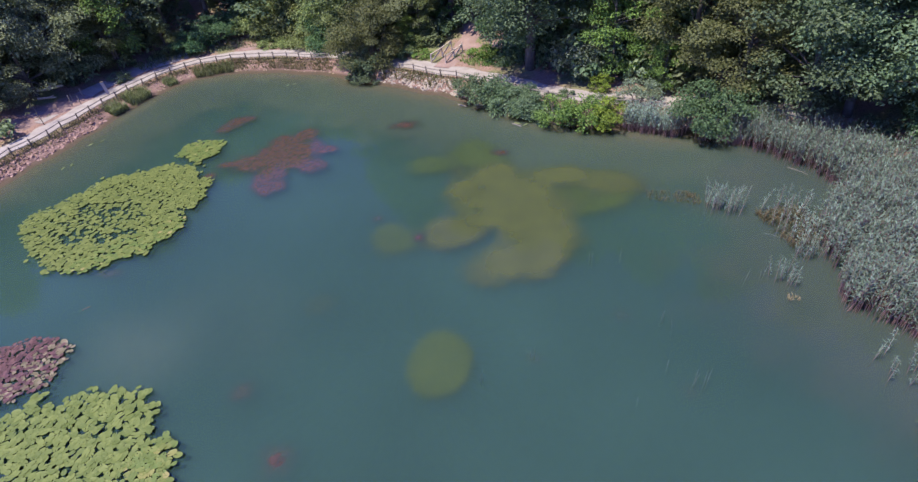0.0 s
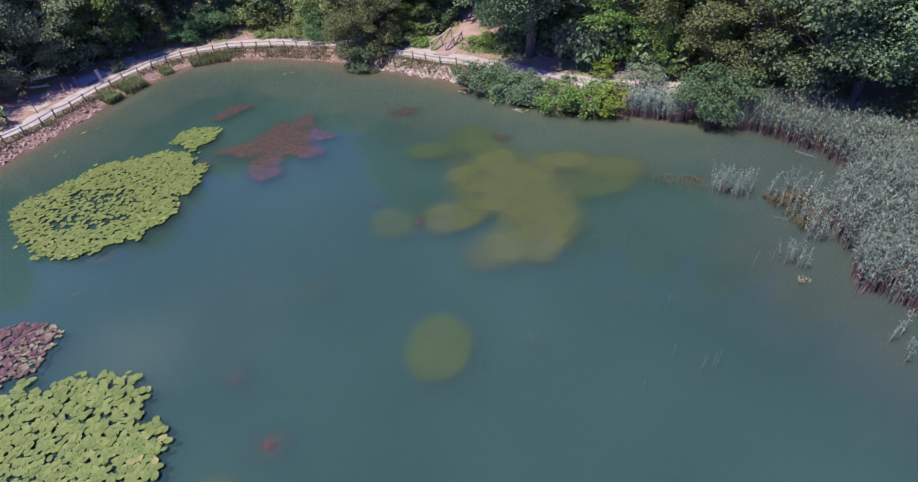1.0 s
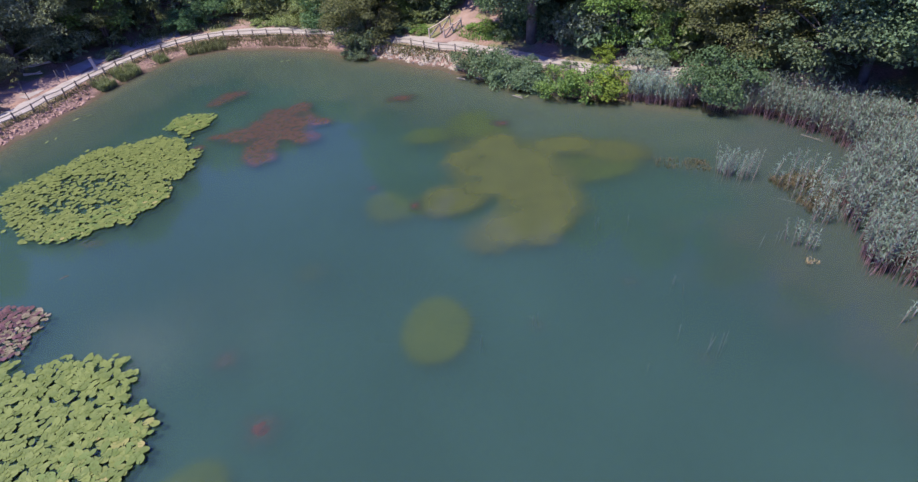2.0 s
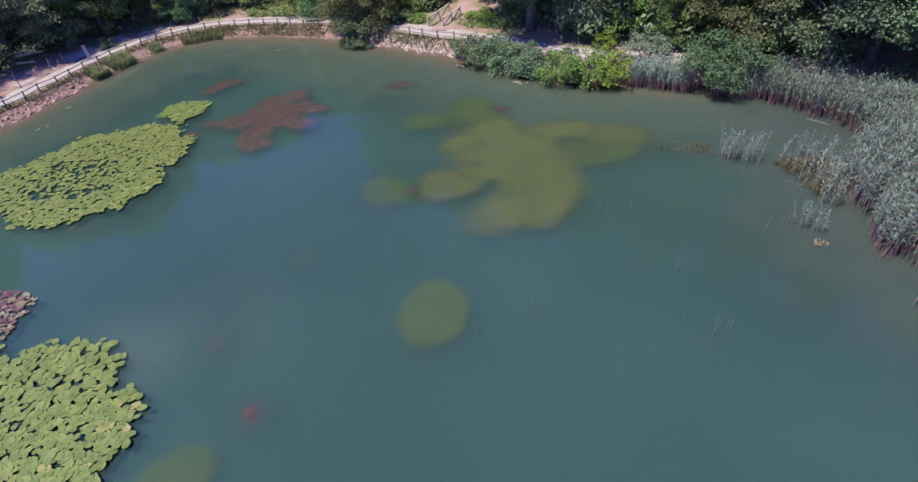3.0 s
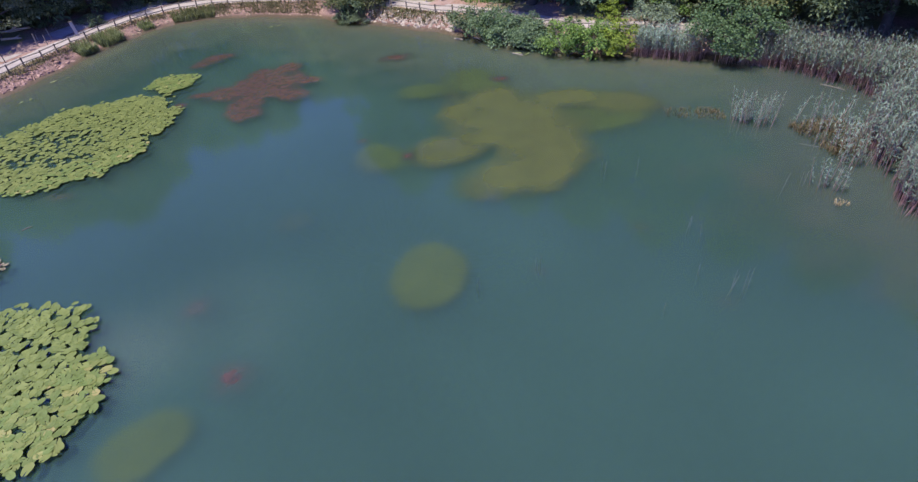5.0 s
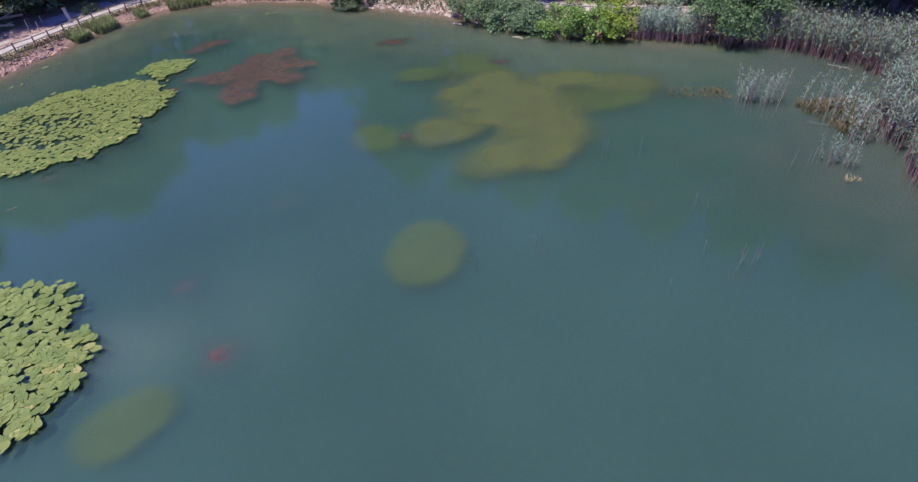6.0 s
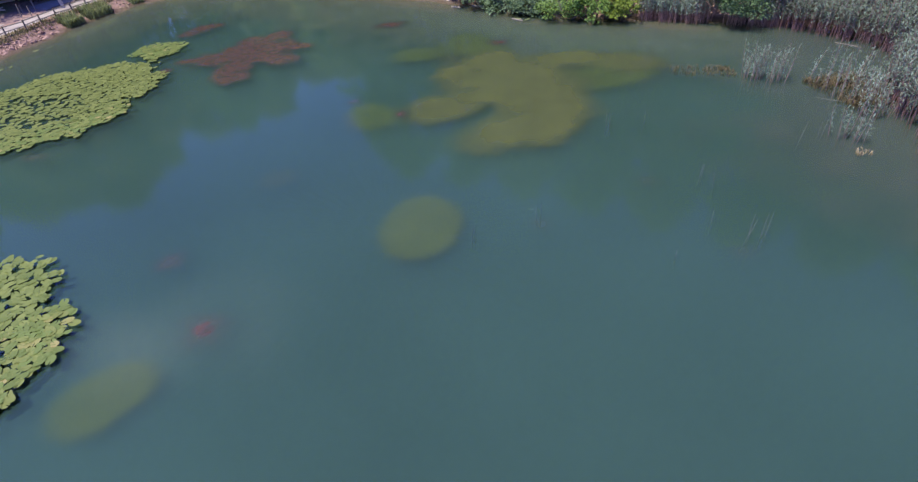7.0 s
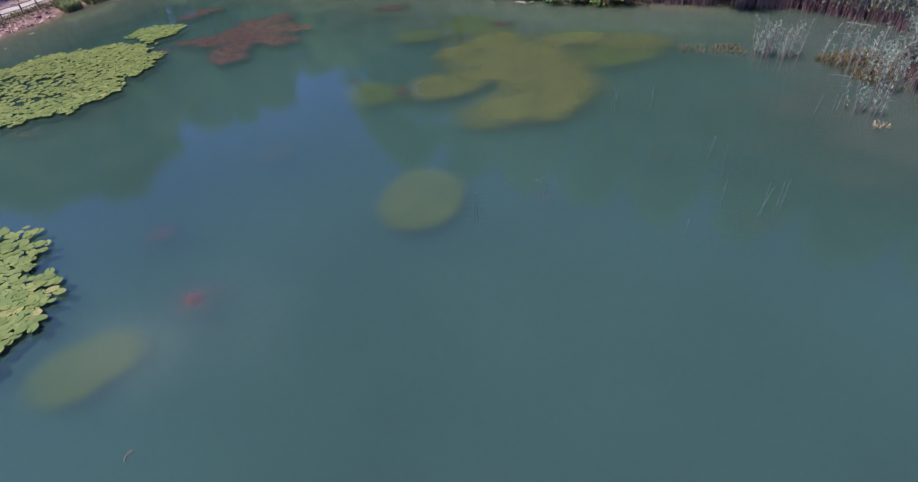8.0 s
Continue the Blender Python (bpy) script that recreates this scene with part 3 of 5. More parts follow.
# kind, x, y, size, height factor
TREES = [
    (1, -28.8, 65.5, 1.05, 0.97), (0, -23.4, 65.8, 1.0, 0.78), (1, -18.6, 65.2, 0.95, 0.92), (0, -31.6, 66.4, 1.05, 1.0),
    (5, 8.4, 45.0, 0.55, 0.75),
    (1, -25, 69, 1.1, 0.84), (1, -31.5, 68.5, 1.0, 0.97), (0, -19.5, 68.5, 1.0, 0.72),
    (5, -42.6, 50.4, 0.85, 0.95), (4, -39.6, 53.0, 1.3, 1.0), (1, -38, 77, 1.1, 1.0), (0, -33, 74, 1.0, 0.95), (0, -43, 71, 1.2, 1.0), (5, -47.2, 45.2, 0.8, 0.9), (6, -36.0, 56.4, 0.5, 0.8), (5, -44.8, 41.0, 0.66, 0.8),
    (5, -47.4, 55, 1.25, 1.2), (5, -40.6, 57, 1.1, 1.15), (3, -36.6, 58.6, 0.85, 1.0), (1, -53, 51, 1.1, 0.9), (0, -47, 58, 1.2, 1.1),
    (0, -48, 64, 1.2, 1.1), (2, -39.6, 52.8, 0.6, 0.9),
    (6, -14.6, 54.6, 1.0, 0.95), (5, -11.0, 54.4, 0.75, 0.8), (6, -7.8, 55.0, 0.75, 0.8), (6, -22.6, 61.0, 0.85, 0.75), (6, -27.0, 63.0, 0.8, 0.7), (4, -9.0, 53.2, 0.6, 0.7), (1, -4.6, 60, 1.0, 1.0), (3, 0.6, 56.5, 0.9, 1.0), (1, 7.2, 50, 1.0, 1.0), (0, 12, 49, 1.0, 0.9), (3, 18.5, 46, 1.0, 1.0),
    (4, 12.8, 39.8, 0.62, 0.8), (2, 17.3, 37.2, 0.82, 0.85), (1, 23.5, 39.5, 1.05, 1.0), (3, 31.5, 29.5, 1.05, 0.9), (0, 29, 37, 1.1, 1.0), (1, 35, 36, 1.1, 1.0),
    (3, 36, 24, 1.0, 0.9), (0, 26, 46, 1.1, 1.1), (1, 10, 56, 1.1, 1.0), (0, 18, 54, 1.1, 1.1), (3, -14, 63, 1.0, 1.0), (0, -8, 67, 1.1, 1.0), (1, 2, 66, 1.1, 1.0), (4, 7.0, 46.5, 0.75, 0.8), 
    (4, -20, 60.5, 0.9, 0.75), (4, -25.5, 62, 0.95, 0.7), (1, -29.5, 67, 0.85, 0.75), (1, -22, 69, 0.9, 0.75), (1, -16, 72, 1.0, 0.8), (0, 36, 45, 1.2, 1.0), (0, -62, 55, 1.3, 1.0), (0, -52, 66, 1.3, 1.0),
    (1, 12, 66, 1.2, 1.0), (0, 28, 58, 1.2, 1.0), (0, -36, 74, 1.2, 0.7), (1, -26, 78, 1.2, 0.7), (1, -6, 78, 1.2, 1.0), (0, 42, 30, 1.2, 1.0),
]
TALL = [
    (0, -49.4, 56.4, 1.05, 1.02), (1, -58.0, 50.6, 0.95, 0.85), (0, -45.4, 60.4, 0.9, 0.98), (1, -42.6, 66.6, 0.8, 0.98), (1, -33.2, 62.2, 0.75, 0.96), (0, -33.5, 72.5, 0.9, 0.92), (1, -38.6, 72.5, 0.9, 0.96), (0, -64, 46, 1.0, 0.95), (1, -63, 58, 1.0, 0.95),
    (1, -4.6, 57.6, 1.0, 1.08), (0, 2.4, 54.0, 0.95, 1.15), (1, 9.4, 52.4, 1.0, 1.10), (0, 16.4, 48.6, 1.0, 1.12), (1, 23.0, 44.6, 1.0, 1.08),
    (0, 29.6, 39.6, 1.0, 1.08), (1, 35.0, 33.4, 1.0, 1.02), (0, 38.6, 26.0, 1.0, 1.0), (1, 40.4, 17.6, 1.0, 1.0), (0, 41.0, 8.6, 1.0, 1.0),
]
for k, x, y, size, tall in TALL:
    copy_thing(TALL_KINDS[k], planted(TALL_KINDS[k], x, y, rng.random() * 6.28, size, tall))
for k, x, y, size, tall in TREES:
    kind = FAR_KINDS[0 if k == 0 else 1] if k != 6 and (y > 57.5 or x > 33 or x < -51 or (x > 14 and y > 44)) else KINDS[k]
    copy_thing(kind, planted(kind, x, y, rng.random() * 6.28, size, tall))
copy_thing(spreading, planted(spreading, 28.8, 31.2, 2.1, 0.85, 0.95))

SHRUBS = [
    shrub_kind("shrub", 2.0, 1.7, 40, M_LEAF_MID, 31, "dense green shrub leaning over the water", at=(-2.0, 42.2, 0.2)),
    shrub_kind("shrub", 2.4, 1.7, 40, M_LEAF_BRIGHT, 32, "bright green shrub at the water's edge", at=(5.0, 36.9, 0.1)),
    shrub_kind("shrub", 2.3, 1.5, 34, M_LEAF_YELLOW, 33, "yellow-green shrub at the water's edge", at=(8.3, 35.8, 0.05)),
    shrub_kind("shrub", 3.7, 2.75, 60, M_LEAF_LUSH, 34, "big rounded green shrub beside the reeds", at=(15.2, 34.1, 0.1)),
    shrub_kind("willow_shrub", 7.0, 3.7, 60, M_LEAF_OLIVE, 35, "olive-green willow hanging over the water", at=(-12.2, 50.8, 0.4)),
    shrub_kind("shrub", 3.2, 2.6, 50, M_LEAF_LIGHT, 38, "light green thicket behind the footpath", leaf=0.17, density=44, at=(-28.6, 61.4, 1.6)),
    shrub_kind("shrub", 2.4, 1.7, 40, M_LEAF_SILVER, 39, "silvery green shrub beside the footpath", leaf=0.13, density=60, at=(10.7, 38.3, 0.7)),
    shrub_kind("shrub", 1.9, 1.8, 40, M_LEAF_SAGE, 41, "grey-green bush skirting the water", leaf=0.13, density=60, at=(2.0, 39.2, 0.1)),
]
UNDER = [
    shrub_kind("shrub", 2.4, 2.0, 34, M_LEAF_DARK, 36, "dark undergrowth between the trees", leaf=0.3, density=12, at=(-40, 54.2, 1.2)),
    shrub_kind("shrub", 2.4, 2.0, 34, M_LEAF_MID, 37, "green undergrowth between the trees", leaf=0.3, density=12, at=(6, 48, 1.2)),
]
for ob in SHRUBS + UNDER:
    tagged(ob, group="shrubs on the bank")
# kind, x, y, size, height factor
BUSHES = [
    (0, -0.4, 41.0, 1.05, 1.0), (0, 1.3, 39.7, 1.05, 0.95), (0, 2.9, 38.5, 0.95, 0.9), (1, 6.8, 36.4, 1.1, 1.0), (0, 3.9, 38.0, 0.75, 0.9), (0, 0.2, 41.6, 0.8, 1.3), (0, -12.0, 48.5, 1.05, 1.25), (7, -11.9, 47.8, 0.75, 0.7), (7, -13.0, 48.4, 0.7, 0.7),
    (0, -13.4, 49.6, 0.9, 1.3), (1, -1.2, 49.8, 0.8, 0.6), (1, 0.3, 48.6, 0.75, 0.55), (2, 8.4, 40.6, 0.75, 0.9), (0, 5.6, 39.9, 0.42, 0.9), (0, 8.0, 38.7, 0.4, 0.9), (7, 4.4, 39.8, 0.36, 0.9), (7, 9.4, 38.2, 0.36, 0.8), (0, 2.6, 40.4, 0.6, 1.1), (5, -25, 57.8, 0.6, 0.5), (5, -22.6, 57.8, 0.7, 0.6), (5, -20, 57.2, 0.9, 0.8),
    (3, -17.4, 55.8, 1.0, 1.0), (5, -22, 60.5, 1.3, 1.2), (5, -25.4, 60.8, 1.1, 1.0), (5, -18.6, 60.6, 1.1, 1.2), (5, -24, 63, 1.5, 1.5), (5, -19.4, 63.4, 1.5, 1.5), (3, -31.5, 59.6, 1.0, 1.0), (0, -9.2, 51.4, 0.8, 0.8), (5, -8.6, 53.0, 0.7, 0.8), (1, -7.0, 50.8, 0.6, 0.7),
    (3, -33.4, 57.4, 0.8, 0.9), (0, -38.2, 50.2, 0.7, 0.8), (0, 17.8, 34.6, 0.9, 0.8), (0, 24, 31.6, 0.8, 0.8), (3, 27, 29.5, 0.9, 0.9), (0, 11.5, 41.6, 0.9, 1.1), (0, 7.0, 43.6, 1.0, 1.2),
    (0, -45, 49.2, 1.1, 1.2), (0, -42.6, 48.6, 0.8, 1.0), (0, -48.5, 40.6, 1.0, 1.0), (0, 4.9, 47.6, 1.0, 1.2), (0, 5.4, 45.6, 1.1, 1.3), (6, 7.4, 43.6, 1.5, 1.25), (0, 1.2, 47.0, 0.8, 0.9), (3, 3.4, 48.2, 1.0, 1.1), (0, -5.2, 55.0, 1.0, 1.0), (1, -4.6, 56.6, 1.0, 1.1), (3, 0.5, 54.0, 0.9, 1.0),
]
for k, x, y, size, tall in BUSHES:
    copy_thing(SHRUBS[k], planted(SHRUBS[k], x, y, rng.random() * 6.28, size, tall))

# leafy undergrowth that fills the wood between the trunks
station_first, station_last = (int(np.argmin(((EDGE - np.array(p)) ** 2).sum(1))) for p in ((-39.0, 24.0), (27.0, 24.0)))
CLEAR = [(-36, 66, 4.5), (-33, 61, 3.0), (-3.4, 51.5, 3.2), (0.5, 51, 2.2), (-38, 71, 4.5), (-41.5, 42, 3.6), (-26, 58, 2.2), (-1.5, 48.6, 2.4)]
under_gen = np.random.default_rng(77)
placed = 0
while placed < 150:
    k = int(station_first + (station_last - station_first) * under_gen.random())
    d = 6.2 + 26 * under_gen.random() ** 1.2
    x, y = EDGE[k] + OUTWARD[k] * d
    if any((x - a) ** 2 + (y - b) ** 2 < r * r for a, b, r in CLEAR):
        continue
    kind = UNDER[int(under_gen.random() * 2)]
    size = 0.9 + 0.7 * under_gen.random()
    copy_thing(kind, planted(kind, x, y, under_gen.random() * 6.28, size, 0.8 + 0.5 * under_gen.random()))
    placed += 1


# ---- reeds and grasses ----
def inside(points, poly):
    x, y = points[:, 0], points[:, 1]
    hit = np.zeros(len(points), bool)
    for (x0, y0), (x1, y1) in zip(poly, poly[1:] + poly[:1]):
        cross = ((y0 > y) != (y1 > y)) & (x < (x1 - x0) * (y - y0) / (y1 - y0 + 1e-12) + x0)
        hit ^= cross
    return hit


def blades(roots, height, width, bend, gen):
    """Curved tapering blades: one quad and one tip triangle each."""
    n = len(roots)
    a = gen.random(n) * 2 * math.pi
    side, out = np.c_[-np.sin(a), np.cos(a), np.zeros(n)], np.c_[np.cos(a), np.sin(a), np.zeros(n)]
    h, w = height[:, None], width
    up = np.array((0, 0, 1.0))
    mid = roots + up * h * 0.62 + out * bend[:, None] * 0.35
    tip = roots + up * h * (1 - 0.25 * np.minimum(1, bend / height))[:, None] + out * bend[:, None]
    v = np.stack([roots - side * w * 0.5, roots + side * w * 0.5, mid + side * w * 0.5, mid - side * w * 0.5, tip], 1).reshape(-1, 3)
    i = np.arange(n)[:, None] * 5
    return v, i + np.array([[0, 1, 2, 3]]), i + np.array([[3, 2, 4]])


def reeds(roots, gen, low=1.4, high=2.3, leaves=12, broad=0.036, tip=0.06, first=0.42, reach=1.0):
    """Stems and the long arching leaves up them; two meshes' worth of arrays."""
    n = len(roots)
    lump = np.array([noise.noise(Vector((x * 0.9, y * 0.9, 4.0))) for x, y, _ in roots])
    h = (low + (high - low) * gen.random(n)) * (1 + 0.35 * lump)
    tilt = gen.normal(size=(n, 2)) * 0.10 + np.array((tip * 0.4, -0.02))
    top = roots + np.c_[tilt * h[:, None], h]
    sv, sf = [], []
    for k in range(3):
        a = 2 * math.pi * k / 3
        off = np.array((math.cos(a), math.sin(a), 0)) * 0.013
        sv += [roots + off + np.array((0, 0, -0.5)), top + off * 0.4]
    sv = np.stack(sv, 1).reshape(-1, 3)
    i = np.arange(n)[:, None] * 6
    sf = np.concatenate([i + np.array([[2 * k, 2 * ((k + 1) % 3), 2 * ((k + 1) % 3) + 1, 2 * k + 1]]) for k in range(3)])
    f = np.repeat(np.linspace(first, 0.98, leaves)[None], n, 0) + gen.normal(size=(n, leaves)) * 0.03
    at = (roots[:, None] + (top - roots)[:, None] * f[..., None]).reshape(-1, 3)
    a = gen.random(len(at)) * 2 * math.pi
    side, out = np.c_[-np.sin(a), np.cos(a), np.zeros(len(a))], np.c_[np.cos(a), np.sin(a), np.zeros(len(a))]
    ln = reach * (0.17 + 0.19 * gen.random(len(at)))[:, None]
    up = np.array((0, 0, 1.0))
    mid = at + out * ln * 0.42 + up * ln * 0.34
    tip = at + out * ln * 0.90 + up * ln * (-0.05 + 0.55 * gen.random(len(at))[:, None])
    lv = np.stack([at - side * broad * 0.3, at + side * broad * 0.3, mid + side * broad * 0.5, mid - side * broad * 0.5, tip], 1).reshape(-1, 3)
    j = np.arange(len(at))[:, None] * 5
    return sv, sf, lv, [j + np.array([[0, 1, 2, 3]]), j + np.array([[3, 2, 4]])]


def reed_stand(name, roots, label, gen, kind="stuff", group="", stalk=None, **k):
    mid = np.array((*roots[:, :2].mean(0), 0.0))
    ob = thing(name, mid, label, "reeds", group, kind)
    if not kind:
        for root in roots:
            sv, sf, lv, lf = reeds(np.zeros((1, 3)), gen, **k)
            stem = under("reed", mesh_of("reed", sv, sf, stalk or M_STEM), ob, at=root - mid)
            under("leaves", mesh_of("leaves", lv, lf, M_REED), stem)
        return ob
    sv, sf, lv, lf = reeds(roots - mid, gen, **k)
    under("stems", mesh_of("stems", sv, sf, M_STEM), ob)
    under("leaves", mesh_of("leaves", lv, lf, M_REED), ob)
    return ob


def scatter(poly, count, gen, floor=-0.05):
    p = np.array(poly)
    lo, hi = p.min(0), p.max(0)
    got = np.zeros((0, 2))
    while len(got) < count:
        c = lo + (hi - lo) * gen.random((count * 2, 2))
        c = c[inside(c, poly)]
        dense = np.array([noise.noise(Vector((x * 0.8, y * 0.8, 5))) for x, y in c])
        c = c[gen.random(len(c)) < 0.62 + 0.7 * dense]
        got = np.concatenate([got, c])
    got = got[:count]
    return np.c_[got, np.full(count, floor)]


g = np.random.default_rng(40)
REED_BED = [(15.2, 34.2), (15.8, 32.4), (17.0, 31.2), (18.2, 29.5), (19.3, 28.2), (19.8, 26.3), (19.6, 25.0), (18.2, 24.6), (17.2, 23.2), (16.8, 21.8), (16.5, 20.4), (16.6, 19.3), (16.2, 18.2), (15.9, 17.0), (16.7, 16.0), (17.6, 15.5), (18.8, 14.2), (20.5, 12.4), (29, 11), (28.6, 20), (26, 27), (20.8, 32), (18, 33.8)]
reed_stand("reed_bed", scatter(REED_BED, 7600, g), "dense silver-green reed bed with tan stems in the water", g, broad=0.036, first=0.38, leaves=13, reach=0.95)
reed_stand("reed_bed", scatter([(9.0, 35.6), (9.8, 34.8), (12.4, 33.6), (13.4, 34.2), (12.4, 35.4), (10.4, 36.2)], 380, g), "small silver-green reed fringe between shrubs", g, low=1.2, high=1.9)
reed_stand("reed_bed", scatter([(13.6, 33.4), (16.6, 31.8), (17.2, 32.8), (15.2, 34.4)], 220, g), "sparse reed fringe at the foot of a shrub", g, low=0.9, high=1.5)
reed_stand("reed_clump", scatter([(12.1, 25.5), (12.5, 25.0), (13.2, 24.5), (13.9, 24.3), (14.1, 25.0), (13.5, 25.5), (12.6, 25.8)], 40, g), "loose clump of reeds standing in open water", g, kind="", group="reed clumps", leaves=15, broad=0.026, first=0.2, reach=0.72, low=1.0, high=1.8)
reed_stand("reed_clump", scatter([(14.6, 25.2), (15.2, 22.6), (16.6, 21.4), (17.4, 23.4), (17.4, 25.4)], 46, g), "thin reeds beside yellowing sedge", g, kind="", group="reed clumps", leaves=15, broad=0.026, first=0.2, reach=0.72, low=0.9, high=1.6)
reed_stand("reed_clump", scatter([(15.2, 20.6), (16.4, 20.2), (16.3, 21.8), (15.5, 22.4)], 18, g), "thin reeds on the edge of the reed bed", g, kind="", group="reed clumps", leaves=15, broad=0.026, first=0.2, reach=0.72, low=0.9, high=1.6)
reed_stand("reed_clump", scatter([(13.5, 19.4), (13.9, 18.2), (14.8, 18.3), (14.5, 20.0)], 11, g), "few pale reeds standing in open water", g, kind="", group="reed clumps", leaves=15, broad=0.026, first=0.2, reach=0.72, low=0.9, high=1.5)
reed_stand("reed_clump", scatter([(15.7, 14.4), (16.8, 14.8), (17.4, 12.6), (16.6, 10.0), (15.3, 10.2), (15.7, 12.2)], 18, g), "few pale reeds standing in open water", g, kind="", group="reed clumps", leaves=15, broad=0.026, first=0.2, reach=0.72, low=0.9, high=1.6)
for x, y, count, tall in ((12.4, 19.2, 1, 0.9), (13.2, 19.4, 2, 0.8), (8.45, 13.15, 2, 1.0), (8.9, 13.1, 2, 0.9), (-0.1, 13.3, 2, 0.8), (2.1, 14.6, 2, 0.5), (5.3, 20.9, 2, 0.75), (6.9, 21.1, 1, 0.7), (8.0, 16.7, 2, 0.7), (8.4, 16.1, 1, 0.7), (6.2, 12.3, 1, 0.35), (7.7, 14.0, 1, 0.5)):
    roots = np.array([(x, y, -0.02), (x + 0.13, y + 0.06, -0.02)])[:count]
    reed_stand("reed_stalk", roots, "single pale reed stalk rising from the water", g, kind="", group="single reed stalks", low=tall * 0.75, high=tall, leaves=1, broad=0.008, stalk=M_STRAW, tip=0.12)


def tuft_field(name, poly, count, low, high, material, label, gen, on_ground=True, wide=0.04, kind="stuff", floor=0.0):
    p = scatter(poly, count, gen, 0.0)
    p[:, 2] = [ground_z(x, y) if on_ground else floor for x, y, _ in p]
    mid = np.array((*p[:, :2].mean(0), p[:, 2].min()))
    h = low + (high - low) * gen.random(count)
    v, q, t = blades(p - mid, h, wide, h * (0.25 + 0.5 * gen.random(count)), gen)
    return tagged(new(name, mesh_of(name, v, [q, t], material)), label, "grass", kind=kind), mid


def grass_patch(*a, **k):
    ob, mid = tuft_field(*a, **k)
    ob.location = mid
    return ob


def along(first, last, inner, outer):
    """The strip of bank between two shore stations and two distances from the water, as a polygon."""
    ks = np.linspace(first, last, 12).astype(int)
    return [tuple(EDGE[k] + OUTWARD[k] * inner) for k in ks] + [tuple(EDGE[k] + OUTWARD[k] * outer) for k in ks[::-1]]


def station(x, y):
    return int(np.argmin(((EDGE - np.array((x, y))) ** 2).sum(1)))


grass_patch("bank_grass", along(station(-35.3, 43.2), station(-34.9, 45.0), -0.4, 0.7), 620, 0.4, 0.9, M_GRASS, "tall green grass tussock at the water's edge", g)
grass_patch("bank_grass", along(station(-34.8, 45.6), station(-34.0, 47.8), -0.5, 0.8), 800, 0.5, 1.0, M_GRASS, "tall green grass tussock at the water's edge", g)
grass_patch("bank_grass", along(station(-33.2, 49.6), station(-32.4, 50.6), -0.2, 0.7), 300, 0.3, 0.6, M_GRASS, "low green grass on the bank", g)
grass_patch("bank_grass", along(station(-31.2, 51.8), station(-27.4, 52.9), -0.3, 0.9), 1100, 0.4, 0.8, M_GRASS, "grey-green sedge on the bank", g)
grass_patch("verge_grass", along(station(-38, 30), station(-17, 50.8), 0.8, 1.7), 4200, 0.12, 0.36, M_SEDGE, "dry verge grass under the fence", g)
grass_patch("bank_grass", along(station(-28, 53), station(-16.4, 50.4), 0.1, 1.0), 2200, 0.10, 0.34, M_SEDGE, "sparse dry grass among ochre stones", g)
grass_patch("bank_grass", along(station(-38.6, 26), station(-35.4, 42.6), 0.3, 1.0), 700, 0.08, 0.25, M_SEDGE, "sparse dry grass among pinkish rubble", g)
grass_patch("verge_grass", along(station(-12, 47.9), station(13, 34.8), 0.6, 1.7), 1800, 0.10, 0.35, M_GRASS, "rough grass on the verge", g)
grass_patch("bank_grass", along(station(-11, 47.4), station(-3.4, 43.2), 0.2, 1.4), 1000, 0.15, 0.45, M_SEDGE, "dry yellowish grass between pale stones", g)
grass_patch("verge_grass", along(station(-33, 50), station(-16, 50.5), 4.4, 7.0), 3200, 0.2, 0.6, M_GRASS, "rough green grass behind the path", g)
grass_patch("bank_grass", [(-4.3, 49.6), (-2.0, 47.4), (1.2, 46.4), (1.6, 48.4), (-1.6, 50.6), (-3.4, 50.8)], 1400, 0.15, 0.4, M_LEAF_BRIGHT, "bright green grass beside the ramp", g)
grass_patch("sedge_bank", [(14.6, 24.6), (15.1, 22.8), (15.5, 21.4), (16.6, 21.6), (17.4, 23.4), (16.8, 25.0)], 950, 0.2, 0.6, M_SEDGE_WET, "yellowing sedge in shallow water", g, on_ground=False, floor=-0.13, wide=0.03)
grass_patch("sedge_bank", [(9.2, 26.4), (12.2, 25.6), (12.2, 26.9), (9.4, 27.3)], 420, 0.12, 0.34, M_SEDGE_WET, "sparse yellow weed breaking the surface", g, on_ground=False, floor=-0.12, wide=0.03)


# ---- water lilies ----
def pad_mesh(name, seed, material):
    """A round floating leaf with its cleft, a shallow dish and a wavy rim."""
    gen = np.random.default_rng(seed)
    k = 13
    a = np.linspace(0.16, 2 * math.pi - 0.16, k)
    r = 1 + 0.05 * np.sin(a * 3 + gen.random() * 6) + 0.03 * gen.normal(size=k)
    rim = np.c_[r * np.cos(a) * 1.22, r * np.sin(a) * 0.84, 0.045 + 0.04 * np.sin(a * 4 + gen.random() * 6)]
    mid = np.c_[rim[:, :2] * 0.6, np.full(k, 0.015)]
    v = np.concatenate([[(0.12, 0, 0)], mid, rim])
    i = np.arange(k - 1)
    tri = np.c_[np.zeros(k - 1, int), 1 + i, 2 + i]
    quad = np.c_[1 + i, 1 + k + i, 2 + k + i, 2 + i]
    return mesh_of(name, v, [tri, quad], material)


